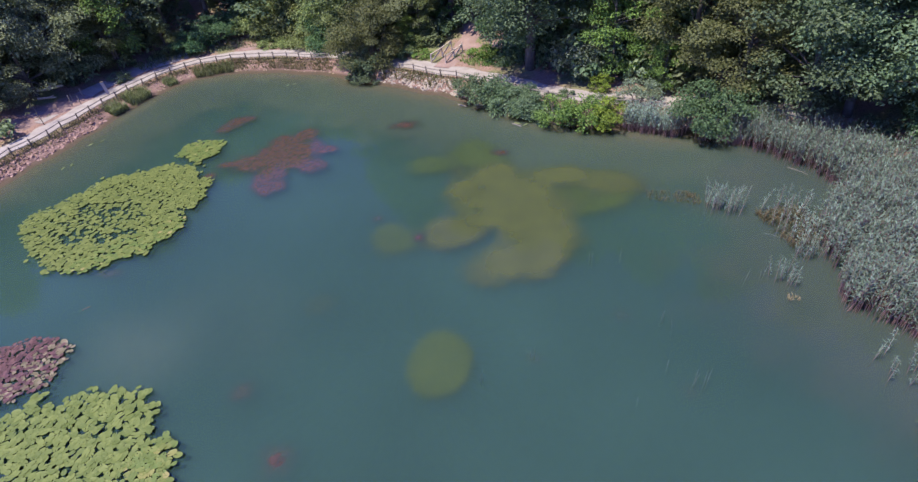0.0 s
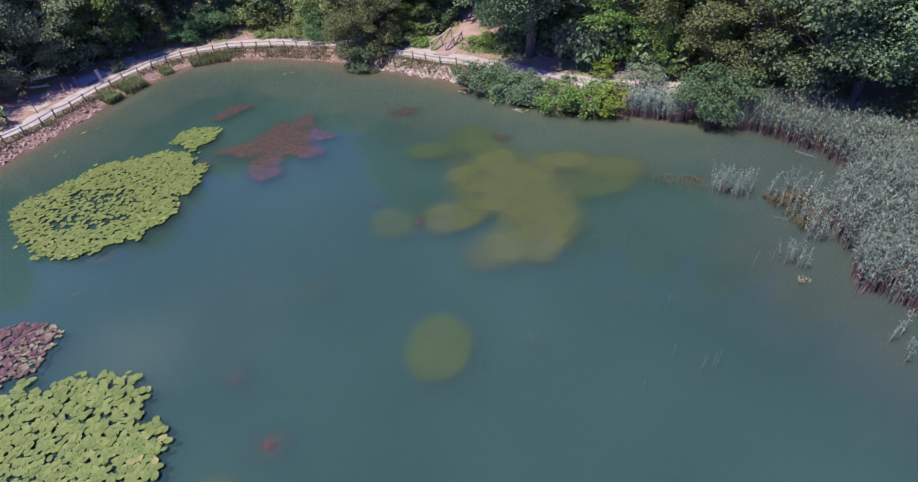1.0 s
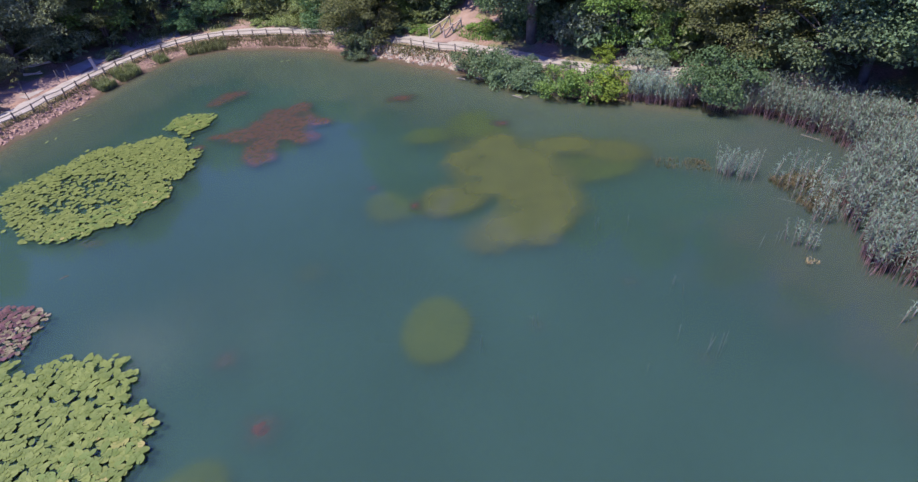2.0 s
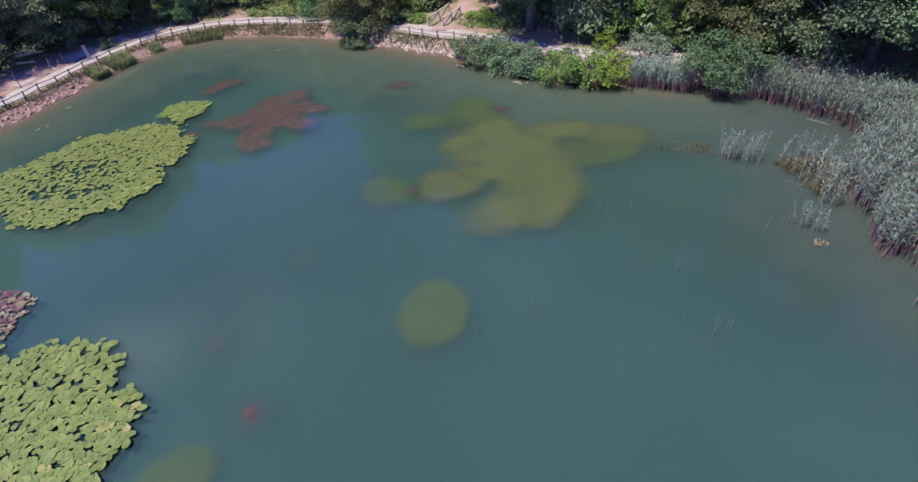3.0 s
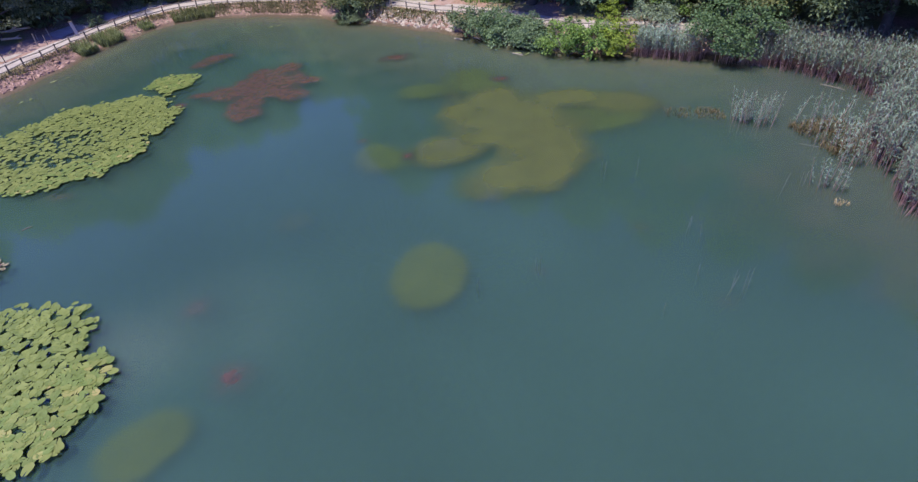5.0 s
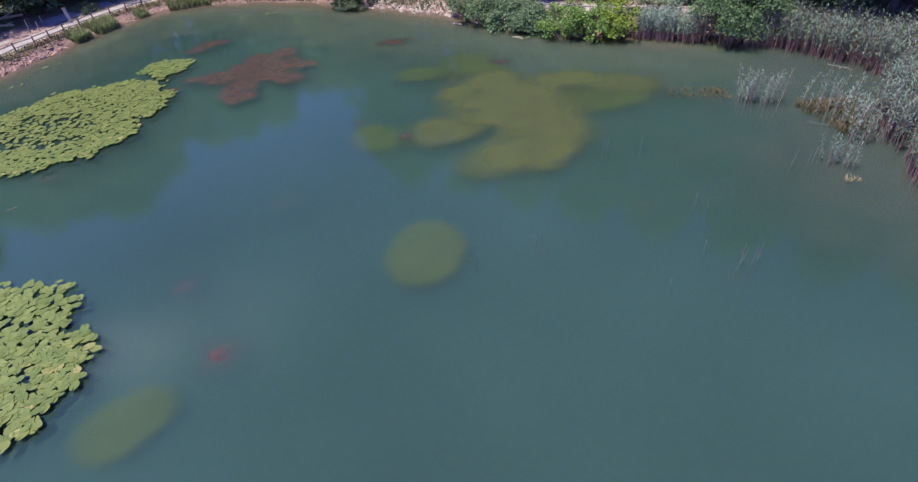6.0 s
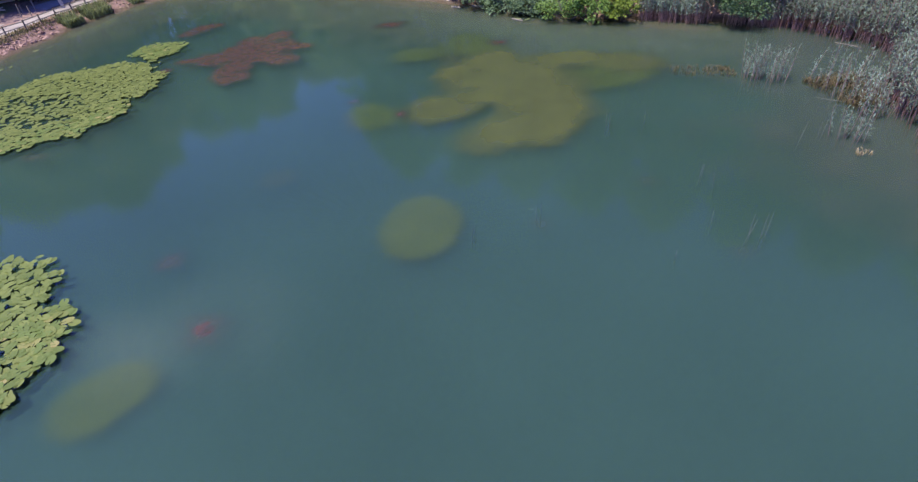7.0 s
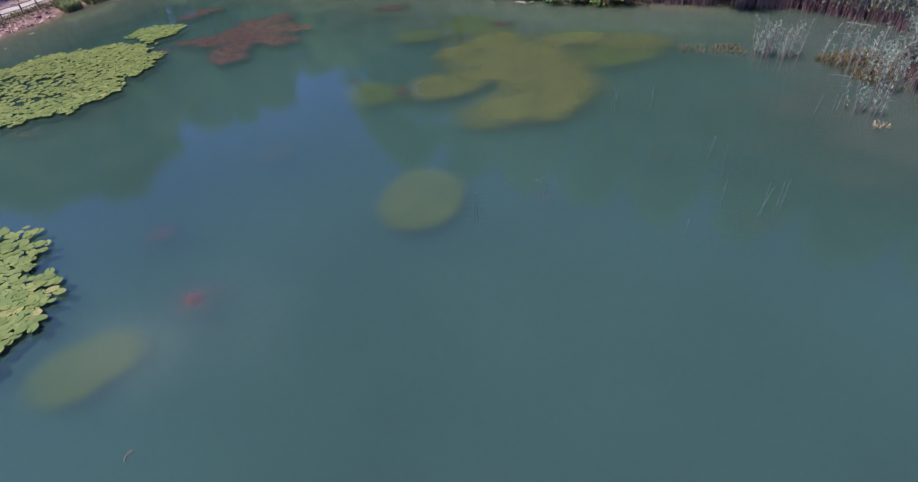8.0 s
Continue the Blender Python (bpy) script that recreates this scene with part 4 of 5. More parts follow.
def darts(poly, gap, gen, thin=None, tries=60000, grain=2.9):
    """Points in a polygon that keep their distance from one another."""
    p = np.array(poly)
    lo, hi = p.min(0), p.max(0)
    c = lo + (hi - lo) * gen.random((tries, 2))
    rag = lambda x, y, k: 0.5 * noise.noise(Vector((x * 1.1, y * 1.1, k))) + 0.45 * noise.noise(Vector((x * 2.7, y * 2.7, k + 3))) + 0.4 * noise.noise(Vector((x * 5.5, y * 5.5, k + 9)))
    c = c[inside(c + np.array([(rag(x, y, 7), rag(x, y, 17)) for x, y in c]), poly)]
    cells, got = {}, []
    for x, y in c:
        if thin is not None and 0.5 + 0.9 * noise.noise(Vector((x * grain, y * grain, 1))) < thin(x, y):
            continue
        i, j = int(x // gap), int(y // gap)
        if any((x - a) ** 2 + (y - b) ** 2 < gap * gap for u in (i - 1, i, i + 1) for w in (j - 1, j, j + 1) for a, b in cells.get((u, w), ())):
            continue
        cells.setdefault((i, j), []).append((x, y))
        got.append((x, y))
    return np.array(got)


PADS = [pad_mesh("lily_pad", 60 + k, M_PAD) for k in range(5)]
PADS_YELLOW = [pad_mesh("lily_pad", 70 + k, M_PAD_YELLOW) for k in range(2)]
PADS_TAN = [pad_mesh("lily_pad", 75 + k, M_PAD_TAN) for k in range(3)]
PAD_PALE = pad_mesh("lily_pad", 90, M_GRASS)
PADS_RED = [pad_mesh("lily_pad", 80 + k, M_PAD_OLD) for k in range(4)]


def lily_patch(label, poly, gap, size, gen, meshes, odd=(), odd_share=0.04, thin=None, lift=0.10, grain=2.9):
    """A raft of overlapping leaves; those nearest the open water in front are leaves of their own, the rest one mesh."""
    at = darts(poly, gap, gen, thin, grain=grain)
    mid = at.mean(0)
    ob = thing("lily_patch", (*mid, 0.0), label, "water lilies", "water lily patches")
    order = np.argsort((at[:, 0] - 1.5) ** 2 + (at[:, 1] + 1) ** 2)
    rest_v, rest_f, count = [], [[], []], 0
    for rank, k in enumerate(order):
        x, y = at[k] - mid
        pick = odd[int(gen.random() * len(odd))] if odd and gen.random() < (odd_share(*at[k]) if callable(odd_share) else odd_share) else meshes[int(gen.random() * len(meshes))]
        turn = Euler((gen.normal() * 0.03, gen.normal() * 0.03, gen.random() * 6.28))
        s = size * (0.55 + 0.45 * gen.random() ** 0.6)
        z = lift + 0.03 * gen.random()
        if rank < 300:
            under("lily_pad", pick, ob, at=(x, y, z), turn=turn, size=(s, s, s))
            continue
        co = np.array([q.co for q in pick.vertices]) * s @ np.array(turn.to_matrix()).T + np.array((x, y, z))
        rest_v.append(co)
        for p in pick.polygons:
            rest_f[len(p.vertices) - 3].append([i + count for i in p.vertices])
        count += len(co)
    if rest_v:
        rest = under("lily_raft", mesh_of("lily_raft", np.concatenate(rest_v), [np.array(f) for f in rest_f], meshes[0].materials[0]), ob)
        tagged(rest, kind="stuff")
    return ob


def gaps(holes):
    return lambda x, y: max([0.0] + [s for cx, cy, rx, ry, s in holes if ((x - cx) / rx) ** 2 + ((y - cy) / ry) ** 2 < 1])


g = np.random.default_rng(50)
lily_patch("broad raft of yellow-green water-lily leaves on the pond", [(-30.8, 25.2), (-31.4, 27.0), (-30.2, 28.6), (-29.2, 30.5), (-29.0, 31.6), (-26.8, 32.1), (-25.4, 32.8), (-24.0, 33.5), (-21.9, 32.6), (-21.0, 31.1), (-19.8, 30.6), (-19.5, 28.5), (-19.9, 27.2), (-20.4, 26.3), (-19.4, 25.3), (-19.6, 24.4), (-20.9, 23.6), (-20.5, 22.7), (-21.6, 22.3), (-22.9, 21.3), (-24.2, 20.8), (-27.4, 22.2)],
           0.145, 0.16, g, PADS, PADS_YELLOW, 0.03, gaps([(-24.2, 24.2, 1.0, 0.6, 0.80), (-22.8, 24.8, 0.8, 0.4, 0.78), (-26.3, 24.5, 1.2, 0.8, 0.72), (-25.3, 27.1, 1.2, 0.7, 0.70), (-27.6, 27.8, 0.7, 0.5, 0.66), (-20.4, 27.1, 0.5, 0.4, 0.66), (-26.0, 26.2, 3.4, 2.2, 0.56), (-26, 26, 5, 4.5, 0.42), (-25, 27, 8, 9, 0.33)]), grain=3.6)
lily_patch("small raft of bright water-lily leaves", [(-24.7, 34.7), (-24.6, 36.0), (-23.7, 37.0), (-22.4, 36.8), (-21.3, 36.2), (-21.3, 34.9), (-21.9, 33.9), (-22.6, 33.5), (-23.6, 34.3)], 0.16, 0.175, g, PADS, PADS_YELLOW, 0.02, gaps([(-23, 36, 3, 3, 0.40)]), grain=3.6)
lily_patch("dense raft of large green water-lily leaves", [(-25.5, 5.6), (-23.6, 8.7), (-21.4, 10.3), (-20.5, 11.4), (-19.9, 12.3), (-19.0, 11.9), (-18.4, 12.3), (-16.6, 12.9), (-14.9, 12.5), (-14.0, 11.9), (-13.5, 10.7), (-11.9, 9.7), (-11.5, 8.4), (-12.0, 6.8), (-13.4, 5.6), (-18, 3.4), (-23, 3.6)],
           0.15, 0.178, g, PADS, PADS_YELLOW, 0.035, gaps([(-17, 8, 9, 7, 0.445)]), 0.11, 3.4)
lily_patch("raft of reddened, fading water-lily leaves", [(-25.6, 12.8), (-24.8, 14.6), (-23.9, 15.5), (-22.7, 15.9), (-21.3, 15.8), (-20.3, 15.3), (-20.0, 14.1), (-20.2, 13.2), (-20.6, 12.6), (-21.6, 12.0), (-23.8, 11.6)], 0.135, 0.125, g, PADS_RED, PADS_TAN, lambda x, y: 0.12 + 0.75 * min(1.0, math.hypot((x + 23.0) / 3.2, (y - 13.6) / 2.6)) ** 2, gaps([(-22.5, 14, 4, 3, 0.36)]), 0.08, 3.6)


# ---- weed beds under the water ----
def weed_bed(name, lobes, top, slope, material, label, category, gen, step=0.22, ragged=0.95, soft=1.0, most=1.0, fine=0.0, freq=0.55):
    """A cloud of weed in the water: one billowing sheet, thick in the middle of its lobes and thinning out towards the rim."""
    lo = np.array([min(x - rx * 1.6 for x, y, rx, ry in lobes), min(y - ry * 1.6 for x, y, rx, ry in lobes)])
    hi = np.array([max(x + rx * 1.6 for x, y, rx, ry in lobes), max(y + ry * 1.6 for x, y, rx, ry in lobes)])
    nx, ny = (int(v) + 2 for v in (hi - lo) / step)
    xs, ys = lo[0] + np.arange(nx) * step, lo[1] + np.arange(ny) * step
    gx, gy = np.meshgrid(xs, ys)
    wav = np.array([noise.noise(Vector((x * freq, y * freq, 2))) + 0.45 * noise.noise(Vector((x * freq * 3.8, y * freq * 3.8, 6))) for x, y in zip(gx.ravel(), gy.ravel())]).reshape(gx.shape)
    thick = np.zeros(gx.shape)
    for x, y, rx, ry in lobes:
        d = np.sqrt(((gx - x) / rx) ** 2 + ((gy - y) / ry) ** 2) + wav * ragged * 0.5
        f = np.clip((1.0 + soft * 0.5 - d) / soft, 0, 1)
        thick = 1 - (1 - thick) * (1 - f * f * (3 - 2 * f))
    if fine:
        thick = thick * np.array([min(1.0, max(0.0, 1.0 + fine * (noise.noise(Vector((x * 3.1, y * 3.1, 8))) + 0.6 * noise.noise(Vector((x * 7.3, y * 7.3, 3))) - 0.15))) for x, y in zip(gx.ravel(), gy.ravel())]).reshape(gx.shape)
    thick = thick * most
    z = top - slope * (1 - thick) + (0.012 if top < 0 else 0.001) * wav
    mid = np.array((gx.mean(), gy.mean(), 0.0))
    v = np.c_[gx.ravel(), gy.ravel(), z.ravel()] - mid
    i = (np.arange(ny - 1)[:, None] * nx + np.arange(nx - 1)[None]).ravel()
    quads = np.c_[i, i + 1, i + nx + 1, i + nx]
    t = thick.ravel()
    quads = quads[t[quads].max(1) > 0.01]
    used = np.unique(quads)
    back = np.zeros(len(v), int)
    back[used] = np.arange(len(used))
    me = mesh_of(name, v[used], back[quads], material, True)
    me.attributes.new("thickness", "FLOAT", "POINT").data.foreach_set("value", t[used].astype(np.float32))
    ob = new(name, me)
    ob.location = mid
    return tagged(ob, label, category, kind="stuff")


g = np.random.default_rng(90)
M_MUD = cloudy("stirred brown mud", (0.105, 0.085, 0.084), (0.150, 0.122, 0.118), 0.25)
weed_bed("mud_shoal", [(17.5, 29.0, 4.0, 3.0), (19.0, 25.0, 6.0, 4.6), (18.0, 19.0, 6.0, 5.0), (19.0, 14.0, 4.6, 4.5)], -0.08, 0.02, M_MUD, "brown mud stirred up round the reeds", "mud", g, 0.5, 0.8, 1.4, 0.42)
M_PALEMUD = cloudy("stirred olive mud", (0.120, 0.122, 0.088), (0.165, 0.165, 0.122), 0.25)
weed_bed("mud_shoal", [(*(EDGE[k] - OUTWARD[k] * 2.2), 4.4, 4.4) for k in range(station(-37, 35), station(13, 34.8), 6)], -0.08, 0.02, M_PALEMUD, "pale olive mud clouding the water along the bank", "mud", g, 0.5, 0.8, 1.8, 0.40)
weed_bed("alga_bed", [(1.4, 27.6, 3.1, 2.8), (-0.3, 30.0, 1.6, 1.5), (-1.3, 28.5, 1.2, 1.2), (-0.4, 27.2, 1.4, 1.2), (4.6, 29.4, 1.9, 1.4), (0.9, 20.9, 1.9, 1.3), (2.8, 21.9, 1.6, 1.6), (3.0, 24.0, 1.9, 2.9), (1.0, 25.4, 1.6, 1.3), (-0.6, 24.9, 1.3, 0.9)], -0.03, 0.05, M_ALGA, "wide yellow-olive alga bed under the water", "water weed", g, 0.2, 0.85, 1.0, 0.93)
weed_bed("alga_bed", [(-2.2, 23.9, 1.6, 1.5), (-1.2, 24.3, 1.2, 1.2)], -0.04, 0.045, M_ALGA, "rounded yellow-olive alga bed under the water", "water weed", g, 0.2, 0.35, 0.75, 0.85)
weed_bed("alga_bed", [(6.6, 29.0, 2.2, 1.1), (7.6, 28.2, 1.5, 1.0)], -0.05, 0.03, M_ALGA, "yellow-olive alga thinning out from the wide bed", "water weed", g, 0.2, 0.5, 0.9, 0.78)
weed_bed("alga_bed", [(5.2, 26.8, 2.4, 1.6), (7.0, 27.4, 1.7, 1.1)], -0.09, 0.01, M_ALGA_GREEN, "faint yellow-green alga deep in the water", "water weed", g, 0.22, 0.5, 0.9, 0.6)
weed_bed("alga_bed", [(-1.5, 33.4, 1.5, 1.6), (-0.5, 31.9, 1.5, 1.2)], -0.06, 0.03, M_ALGA_GREEN, "dim green alga trailing from the wide bed", "water weed", g, 0.22, 0.6, 1.1, 0.65)
weed_bed("alga_bed", [(-5.2, 23.3, 1.3, 1.3), (-5.9, 24.0, 0.9, 0.9)], -0.08, 0.015, M_ALGA_GREEN, "rounded olive alga bed under the water", "water weed", g, 0.2, 0.5, 1.0, 0.6)
weed_bed("alga_bed", [(-4.4, 31.7, 1.5, 1.15)], -0.05, 0.03, M_ALGA_GREEN, "oval green alga patch deep in the water", "water weed", g, 0.2, 0.35, 0.9, 0.6)
weed_bed("alga_bed", [(-1.9, 14.35, 1.42, 1.85)], -0.06, 0.03, M_ALGA_GREEN, "round yellow-olive alga mound under the water", "water weed", g, 0.16, 0.16, 0.40, 0.66)
weed_bed("alga_bed", [(-9.7, 6.9, 1.05, 1.0), (-9.2, 7.5, 0.95, 0.9)], -0.085, 0.01, M_ALGA_GREEN, "faint olive alga mound deep in the water", "water weed", g, 0.18, 0.3, 0.6, 0.62)
weed_bed("alga_bed", [(-8.6, 18.45, 0.8, 0.7)], -0.33, 0.05, M_ALGA, "faint olive alga deep in the water", "water weed", g, 0.2, 0.4, 1.0, 0.5)
weed_bed("red_weed", [(-18.3, 33.1, 1.3, 1.2), (-17.0, 33.9, 1.7, 1.7), (-15.8, 35.2, 1.7, 1.7), (-16.7, 36.6, 0.9, 1.0), (-14.9, 37.3, 1.0, 1.1), (-14.2, 34.6, 1.5, 1.6), (-12.5, 34.7, 1.0, 0.6), (-14.3, 33.0, 1.3, 1.0), (-12.9, 32.2, 1.0, 0.9), (-15.3, 29.7, 1.15, 1.0), (-15.8, 31.4, 1.3, 1.5), (-15.0, 33.6, 1.6, 1.4), (-19.6, 33.1, 0.8, 0.6)], -0.006, 0.05, M_REDWEED, "red-brown water weed reaching the surface", "water weed", g, 0.06, 0.8, 0.95, 0.97, 0.34, 1.0)
weed_bed("red_weed", [(-21.3, 40.9, 0.8, 0.8), (-22.1, 40.5, 0.8, 0.9), (-22.6, 39.5, 0.8, 1.0)], -0.03, 0.03, M_REDWEED, "long dim red weed tuft under the water", "water weed", g, 0.08, 0.8, 1.4, 0.9, 0.15, 1.3)
# x, y, half width, half length, depth of the top, what it is like
for x, y, rx, ry, top, label in ((-7.0, 38.2, 1.0, 0.7, -0.06, "dim red weed"), (0.55, 33.0, 0.6, 0.4, -0.05, "small red weed"), (-4.05, 23.4, 0.32, 0.4, -0.012, "small red weed"),
                                 (-7.0, 25.9, 0.38, 0.35, -0.32, "faint red weed"), (-10.6, 13.0, 0.5, 0.6, -0.304, "faint red weed"), (-7.9, 9.75, 0.75, 0.68, -0.297, "dull red weed"), (-22.2, 21.3, 0.8, 0.4, -0.31, "dim red weed"), (2.3, 15.0, 0.4, 0.4, -0.64, "faint red weed"), (-20.5, 31.5, 0.5, 0.5, -0.03, "small red weed"),
                                 (6.5, 17.6, 0.5, 0.4, -0.64, "faint red weed"), (8.6, 13.3, 0.5, 0.45, -0.64, "faint brown weed")):
    weed_bed("red_weed", [(x, y, rx, ry)], top, 0.03, M_REDWEED, label + " tuft under the water", "water weed", g, 0.07, 1.0, 1.5, 0.95, 0.15, 1.3)


# ---- fence, stones, ramp and signs ----
def pole_mesh(name, length, r0, r1, material, sides=7, bend=0.0):
    bm = bmesh.new()
    pole(bm, (0, 0, 0), (0, 0, length), r0, r1, sides, bend)
    me = bpy.data.meshes.new(name)
    bm.to_mesh(me), bm.free()
    me.materials.append(material)
    return me


POST = pole_mesh("post", 1.02, 0.065, 0.055, M_WOOD)
RAIL = pole_mesh("rail", 1.0, 0.042, 0.038, M_DRIFT, 6, 0.02)


def rail_between(parent, a, b, me=None, name="rail", label=""):
    a, b = Vector(a), Vector(b)
    q = (b - a).to_track_quat("Z", "Y").to_euler()
    return under(name, me or RAIL, parent, label, at=a, turn=q, size=(1, 1, (b - a).length))


def post_and_rail(first, last, gap, step, label, gen):
    feet, run = [], step
    for k in range(first, last):
        p = EDGE[k] + OUTWARD[k] * gap
        q = EDGE[k + 1] + OUTWARD[k + 1] * gap
        length = np.linalg.norm(q - p)
        while run <= length:
            x, y = p + (q - p) * run / length
            feet.append(Vector((x, y, bank_height(gap))))
            run += step
        run -= length
    ob = thing("fence", feet[0], label, "fence")
    for f in feet:
        lean = Euler((gen.normal() * 0.04, gen.normal() * 0.04, gen.random() * 6))
        under("post", POST, ob, at=f - feet[0] + Vector((0, 0, -0.25)), turn=lean)
    for a, b in zip(feet, feet[1:]):
        for z in (0.66, 0.34):
            rail_between(ob, a - feet[0] + Vector((0, 0, z + gen.normal() * 0.02)), b - feet[0] + Vector((0, 0, z + gen.normal() * 0.02)))
    return ob


g = np.random.default_rng(120)
post_and_rail(station(-39.3, 22), station(-15.8, 50.2), 1.3, 1.6, "dark weathered post-and-rail fence between path and water", g)
post_and_rail(station(-11.0, 47.4), station(14, 34.5), 1.45, 1.6, "weathered post-and-rail fence half hidden by shrubs", g)


def stone_mesh(seed, material):
    gen = np.random.default_rng(seed)
    bm = bmesh.new()
    bmesh.ops.create_icosphere(bm, subdivisions=1, radius=1.0)
    for v in bm.verts:
        v.co = Vector((v.co.x * 1.15, v.co.y * 0.9, v.co.z * 0.55)) * (0.62 + 0.55 * gen.random())
    me = bpy.data.meshes.new("stone")
    bm.to_mesh(me), bm.free()
    me.materials.append(material)
    return me


OCHRE_STONES = [stone_mesh(240 + k, M_OCHRE) for k in range(8)]
STONES = [stone_mesh(200 + k, M_STONE) for k in range(8)]
PALE_STONES = [stone_mesh(220 + k, M_PALESTONE) for k in range(8)]


def stone_bank(first, last, count, low, high, inner, outer, label, gen, meshes):
    k0 = (first + last) // 2
    origin = Vector((*EDGE[k0], 0.0))
    ob = thing("stone_bank", origin, label, "stones")
    for _ in range(count):
        k, d = int(first + (last - first) * gen.random()), inner + (outer - inner) * gen.random()
        f = gen.random()
        x, y = (EDGE[k] * (1 - f) + EDGE[k + 1] * f) + OUTWARD[k] * d
        s = low + (high - low) * gen.random() ** 2
        under("stone", meshes[int(gen.random() * 8)], ob, at=Vector((x, y, bank_height(max(0, d)) - s * 0.18)) - origin, turn=(gen.normal() * 0.4, gen.normal() * 0.4, gen.random() * 6.28), size=(s, s, s))
    return ob


stone_bank(station(-38.6, 24), station(-35.3, 42.8), 300, 0.11, 0.25, -0.1, 0.95, "pinkish rubble stones on the water's edge", g, STONES)
stone_bank(station(-33.6, 48.6), station(-15.6, 50.2), 230, 0.08, 0.20, -0.05, 0.85, "small ochre stones on the far bank", g, OCHRE_STONES)
stone_bank(station(-11.2, 47.5), station(-3.2, 43.0), 260, 0.08, 0.34, -0.05, 1.25, "pale rubble stones below the fence", g, PALE_STONES)


def track(name, line, width, material, label):
    """An earth or gravel track over the rising ground."""
    pts = [Vector((x, y)) for x, y in line]
    fine = [a.lerp(b, t / 6) for a, b in zip(pts, pts[1:]) for t in range(6)] + [pts[-1]]
    v = []
    for k, p in enumerate(fine):
        way = (fine[min(k + 1, len(fine) - 1)] - fine[max(k - 1, 0)]).normalized()
        for c in (-1, -0.6, 0, 0.6, 1):
            q = p + Vector((-way.y, way.x)) * c * width * 0.5 * (1 + 0.15 * noise.noise(Vector((k * 0.7, c, 4))))
            v.append((q.x, q.y, ground_z(q.x, q.y) + (0.10 if abs(c) < 1 else -0.08)))
    quads = [(r * 5 + c, r * 5 + c + 1, (r + 1) * 5 + c + 1, (r + 1) * 5 + c) for r in range(len(fine) - 1) for c in range(4)]
    return tagged(new(name, mesh_of(name, np.array(v), np.array(quads)[:, ::-1], material, True)), label, "path", kind="structure")


track("earth_ramp", [(-5.0, 47.6), (-4.3, 49.2), (-3.4, 51.2), (-2.4, 53.6), (-2.2, 56.0)], 2.3, M_EARTH, "pinkish earth ramp leading up from the path")
track("earth_track", [(-3.2, 52.0), (-1.2, 51.4), (1.4, 51.2)], 1.2, M_EARTH, "pale earth track branching from the ramp")
track("earth_clearing", [(-34.6, 63), (-36, 67), (-38, 74)], 7.5, M_EARTH, "bare reddish earth among the trees")
track("earth_clearing", [(-28.4, 57.4), (-26.2, 58.0), (-24.2, 58.2)], 1.6, M_EARTH, "bare pale earth strip behind the path")
track("earth_clearing", [(-44.5, 34.5), (-42.6, 39.6), (-40.8, 43.4), (-39.6, 46.4)], 3.4, M_EARTH, "bare pinkish earth beside the path")


def handrail(feet, high, label):
    feet = [Vector((x, y, ground_z(x, y))) for x, y in feet]
    ob = thing("handrail", feet[0], label, "handrail", "ramp handrails")
    for f in feet:
        under("post", RAMP_POST, ob, at=f - feet[0] + Vector((0, 0, -0.2)))
    for a, b in zip(feet, feet[1:]):
        rail_between(ob, a - feet[0] + Vector((0, 0, high)), b - feet[0] + Vector((0, 0, high)), RAMP_RAIL)
        rail_between(ob, a - feet[0] + Vector((0, 0, 0.15)), b - feet[0] + Vector((0, 0, high - 0.08)), RAMP_RAIL, "brace")
    return ob


RAMP_POST = pole_mesh("post", 1.12, 0.07, 0.06, M_PALEWOOD)
RAMP_RAIL = pole_mesh("rail", 1.0, 0.065, 0.055, M_PALEWOOD, 7, 0.02)
handrail([(-6.0, 49.0), (-5.1, 50.3), (-4.3, 51.6)], 0.85, "bleached timber handrail beside the earth ramp")
handrail([(-4.6, 48.5), (-3.9, 49.6), (-3.2, 50.7)], 0.75, "bleached timber handrail with a brace")


def info_post(x, y):
    ob = thing("info_post", (x, y, ground_z(x, y)), "pale upright information post beside the path", "sign")
    bm = bmesh.new()
    bmesh.ops.create_cube(bm, size=1.0)
    bmesh.ops.scale(bm, vec=(0.27, 0.12, 1.35), verts=bm.verts)
    bmesh.ops.translate(bm, vec=(0, 0, 0.60), verts=bm.verts)
    bmesh.ops.bevel(bm, geom=bm.edges[:], offset=0.02, segments=2, affect="EDGES")
    part("panel", bm, M_POSTER, ob)
    bm = bmesh.new()
    bmesh.ops.create_cube(bm, size=1.0)
    bmesh.ops.scale(bm, vec=(0.31, 0.16, 0.06), verts=bm.verts)
    bmesh.ops.translate(bm, vec=(0, 0, 1.30), verts=bm.verts)
    part("cap", bm, M_WOOD, ob)
    ob.rotation_euler = (0.03, -0.05, 0.5)
    return ob


info_post(-37.4, 46.6)
STAKE = pole_mesh("stake", 1.4, 0.04, 0.035, M_DRIFT, 6)
for x, y, h in ((-39.4, 44.0, 1.0), (-38.9, 44.5, 0.8), (-39.3, 45.7, 0.95), (-40.2, 45.2, 0.7)):
    ob = tagged(new("stake", STAKE), "grey timber stake standing in bare earth", "stake", "stakes beside the path")
    ob.location, ob.rotation_euler, ob.scale = (x, y, ground_z(x, y) - 0.25), (g.normal() * 0.06, g.normal() * 0.06, 0), (1, 1, h)


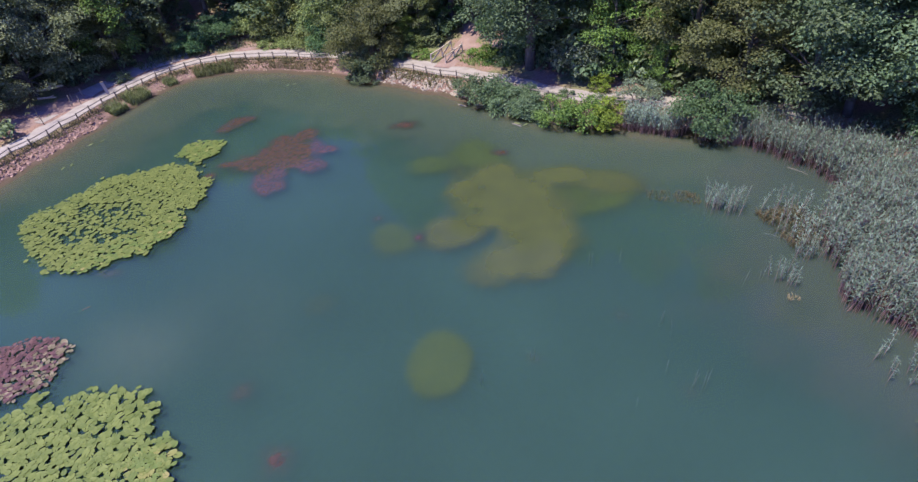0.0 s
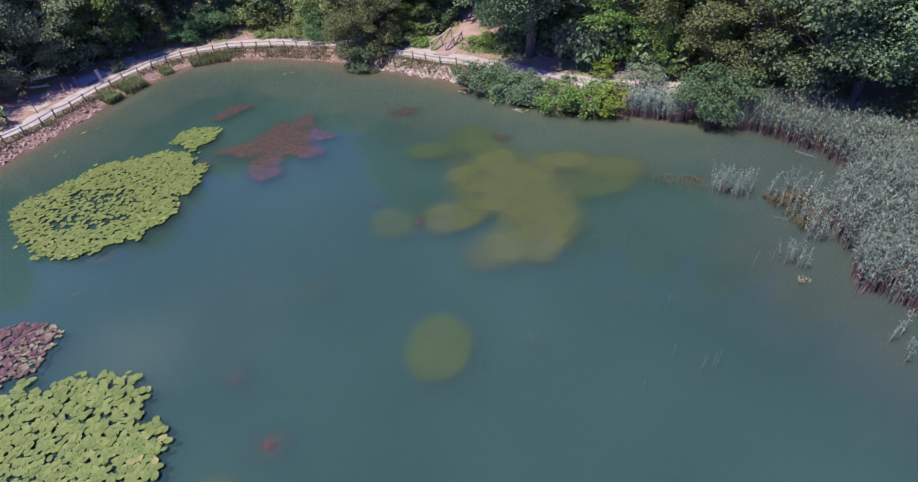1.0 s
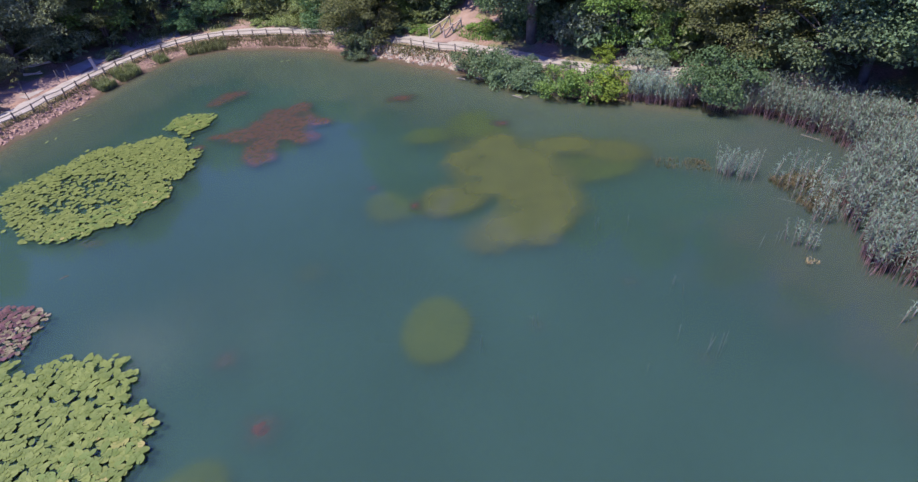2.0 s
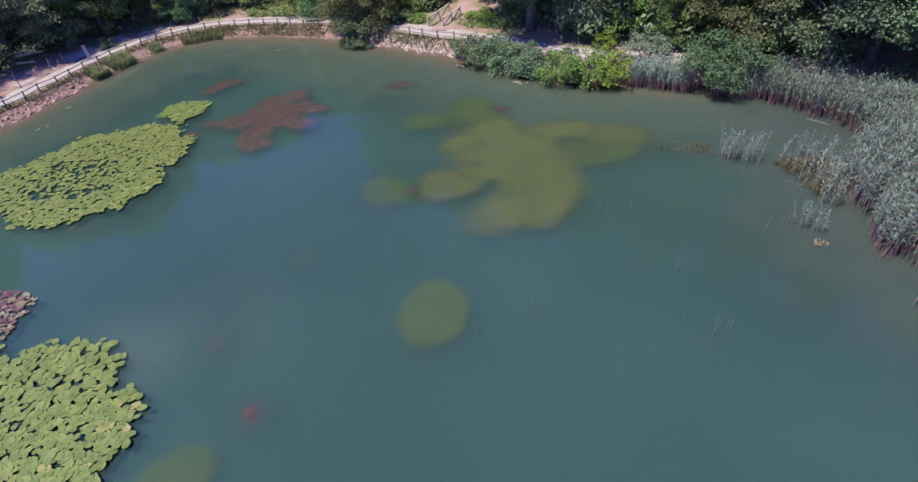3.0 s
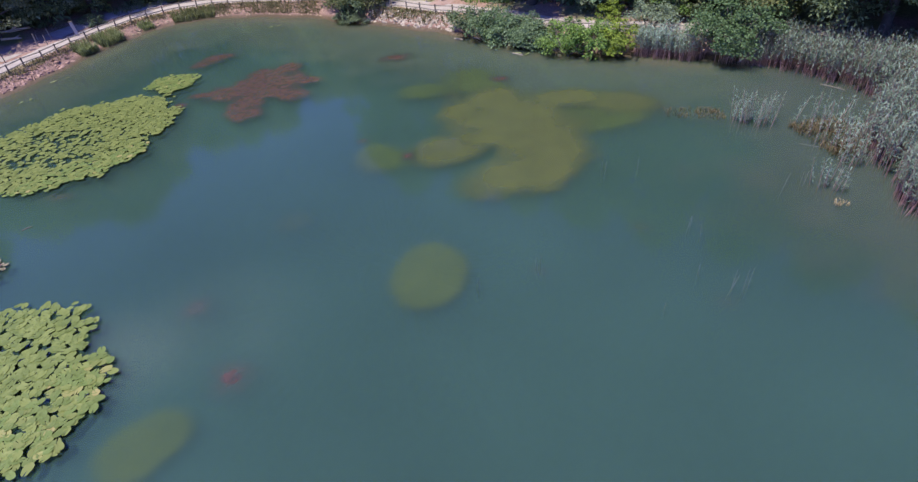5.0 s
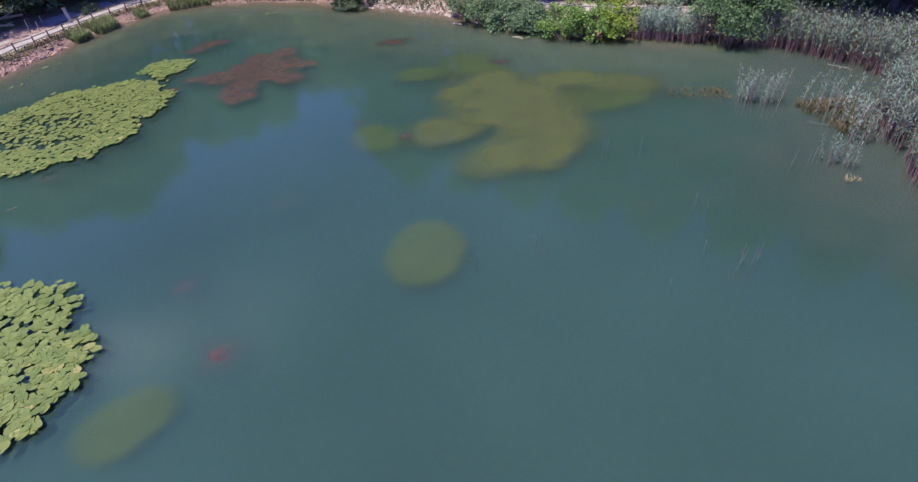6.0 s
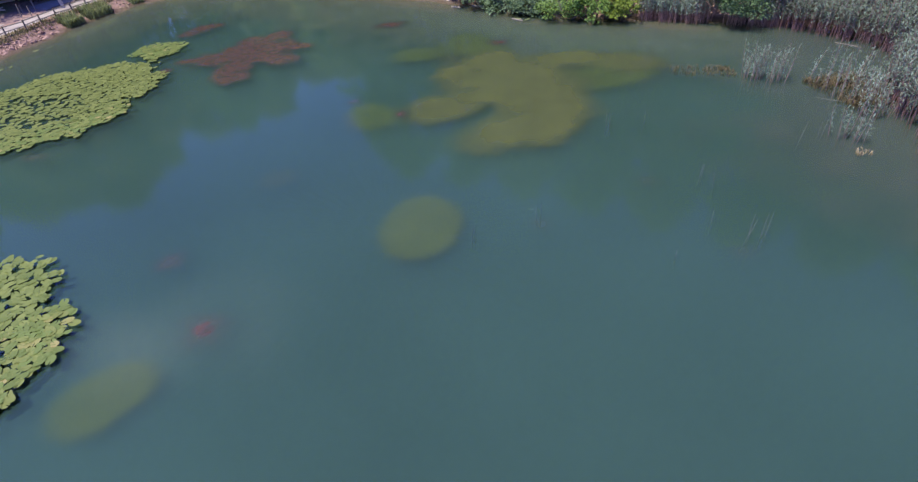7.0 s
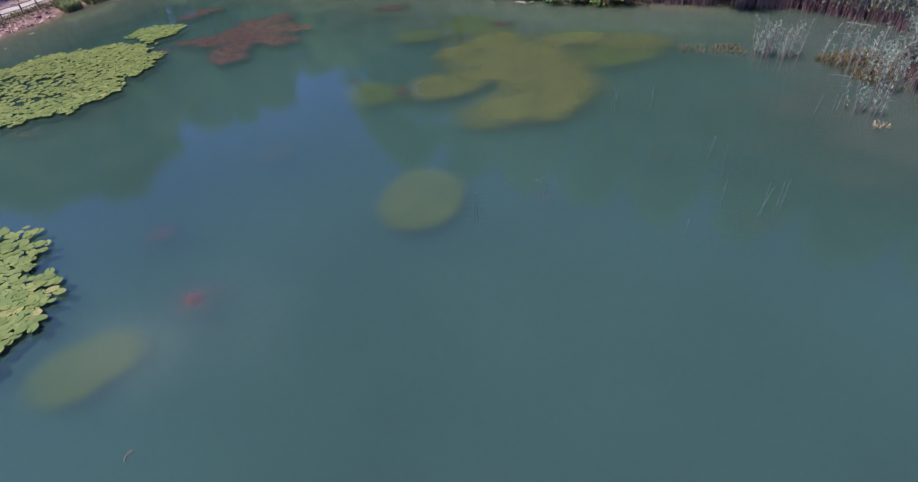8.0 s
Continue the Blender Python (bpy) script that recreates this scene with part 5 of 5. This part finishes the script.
def lying(name, a, b, r, material, label, category, bend=0.05):
    """A thin pole lying or floating between two places."""
    bm = bmesh.new()
    a, b = Vector(a), Vector(b)
    pole(bm, (0, 0, 0), b - a, r, r * 0.6, 6, bend)
    pole(bm, (b - a) * 0.55, (b - a) * 0.8 + Vector((0.12, 0.1, r)) * (b - a).length, r * 0.5, r * 0.3, 5)
    me = bpy.data.meshes.new(name)
    bm.to_mesh(me), bm.free()
    me.materials.append(material)
    ob = tagged(new(name, me), label, category)
    ob.location = a
    return ob


lying("fallen_log", (-45.4, 45.6, ground_z(-44, 46) + 0.15), (-42.6, 47.8, ground_z(-43, 47.5) + 0.2), 0.17, M_PALEWOOD, "pale fallen log under the trees", "log")
lying("fallen_log", (-43.4, 45.0, ground_z(-43.2, 45) + 0.12), (-42.0, 45.6, ground_z(-42, 45.6) + 0.12), 0.12, M_PALEWOOD, "short bleached log on bare earth", "log")
lying("driftwood", (-1.5, 40.95, 0.03), (-0.6, 40.5, 0.06), 0.08, M_DRIFT, "bleached driftwood at the foot of a shrub", "log")
lying("driftwood", (-3.0, 41.2, 0.02), (-2.3, 40.7, 0.04), 0.07, M_DRIFT, "thin bleached driftwood in shallow water", "log")
lying("driftwood", (1.4, 37.2, 0.02), (2.1, 36.5, 0.05), 0.05, M_DRIFT, "pale bundle of drifted reed at the bank", "log")
lying("driftwood", (18.1, 29.2, 0.02), (18.9, 28.2, 0.05), 0.02, M_DRIFT, "pale broken reed stem adrift beside the reed bed", "stick")
lying("stick", (-21.5, 17.9, 0.0), (-21.2, 18.2, 0.01), 0.03, M_WOOD, "dark stick floating on the water", "stick")
lying("stick", (-6.84, 4.62, 0.01), (-6.80, 4.88, 0.02), 0.02, M_WOOD, "short dark stick floating on the water", "stick")
lying("reed_straw", (14.5, 22.8, 0.0), (15.5, 22.1, 0.02), 0.008, M_STRAW, "pale broken reed floating beside the sedge", "stick")
grass_patch("reed_litter", [(13.8, 17.6), (14.4, 17.7), (14.3, 18.1), (13.9, 18.2)], 30, 0.08, 0.26, M_LITTER, "small tan heap of floating reed litter", g, on_ground=False, floor=0.0, kind="")
for x, y in ((-33.7, 33.7), (-33.3, 34.2), (-33.9, 37.6), (-33.2, 38.2), (-20.0, 48.0), (-19.4, 48.2), (1.8, 37.2), (2.4, 36.9)):
    ob = tagged(new("floating_leaf", PAD_PALE), "single pale leaf afloat on open water", "leaf", "floating leaves")
    ob.location, ob.rotation_euler, ob.scale = (x, y, 0.01), (0.05, 0, g.random() * 6.28), (0.22, 0.11, 0.2)
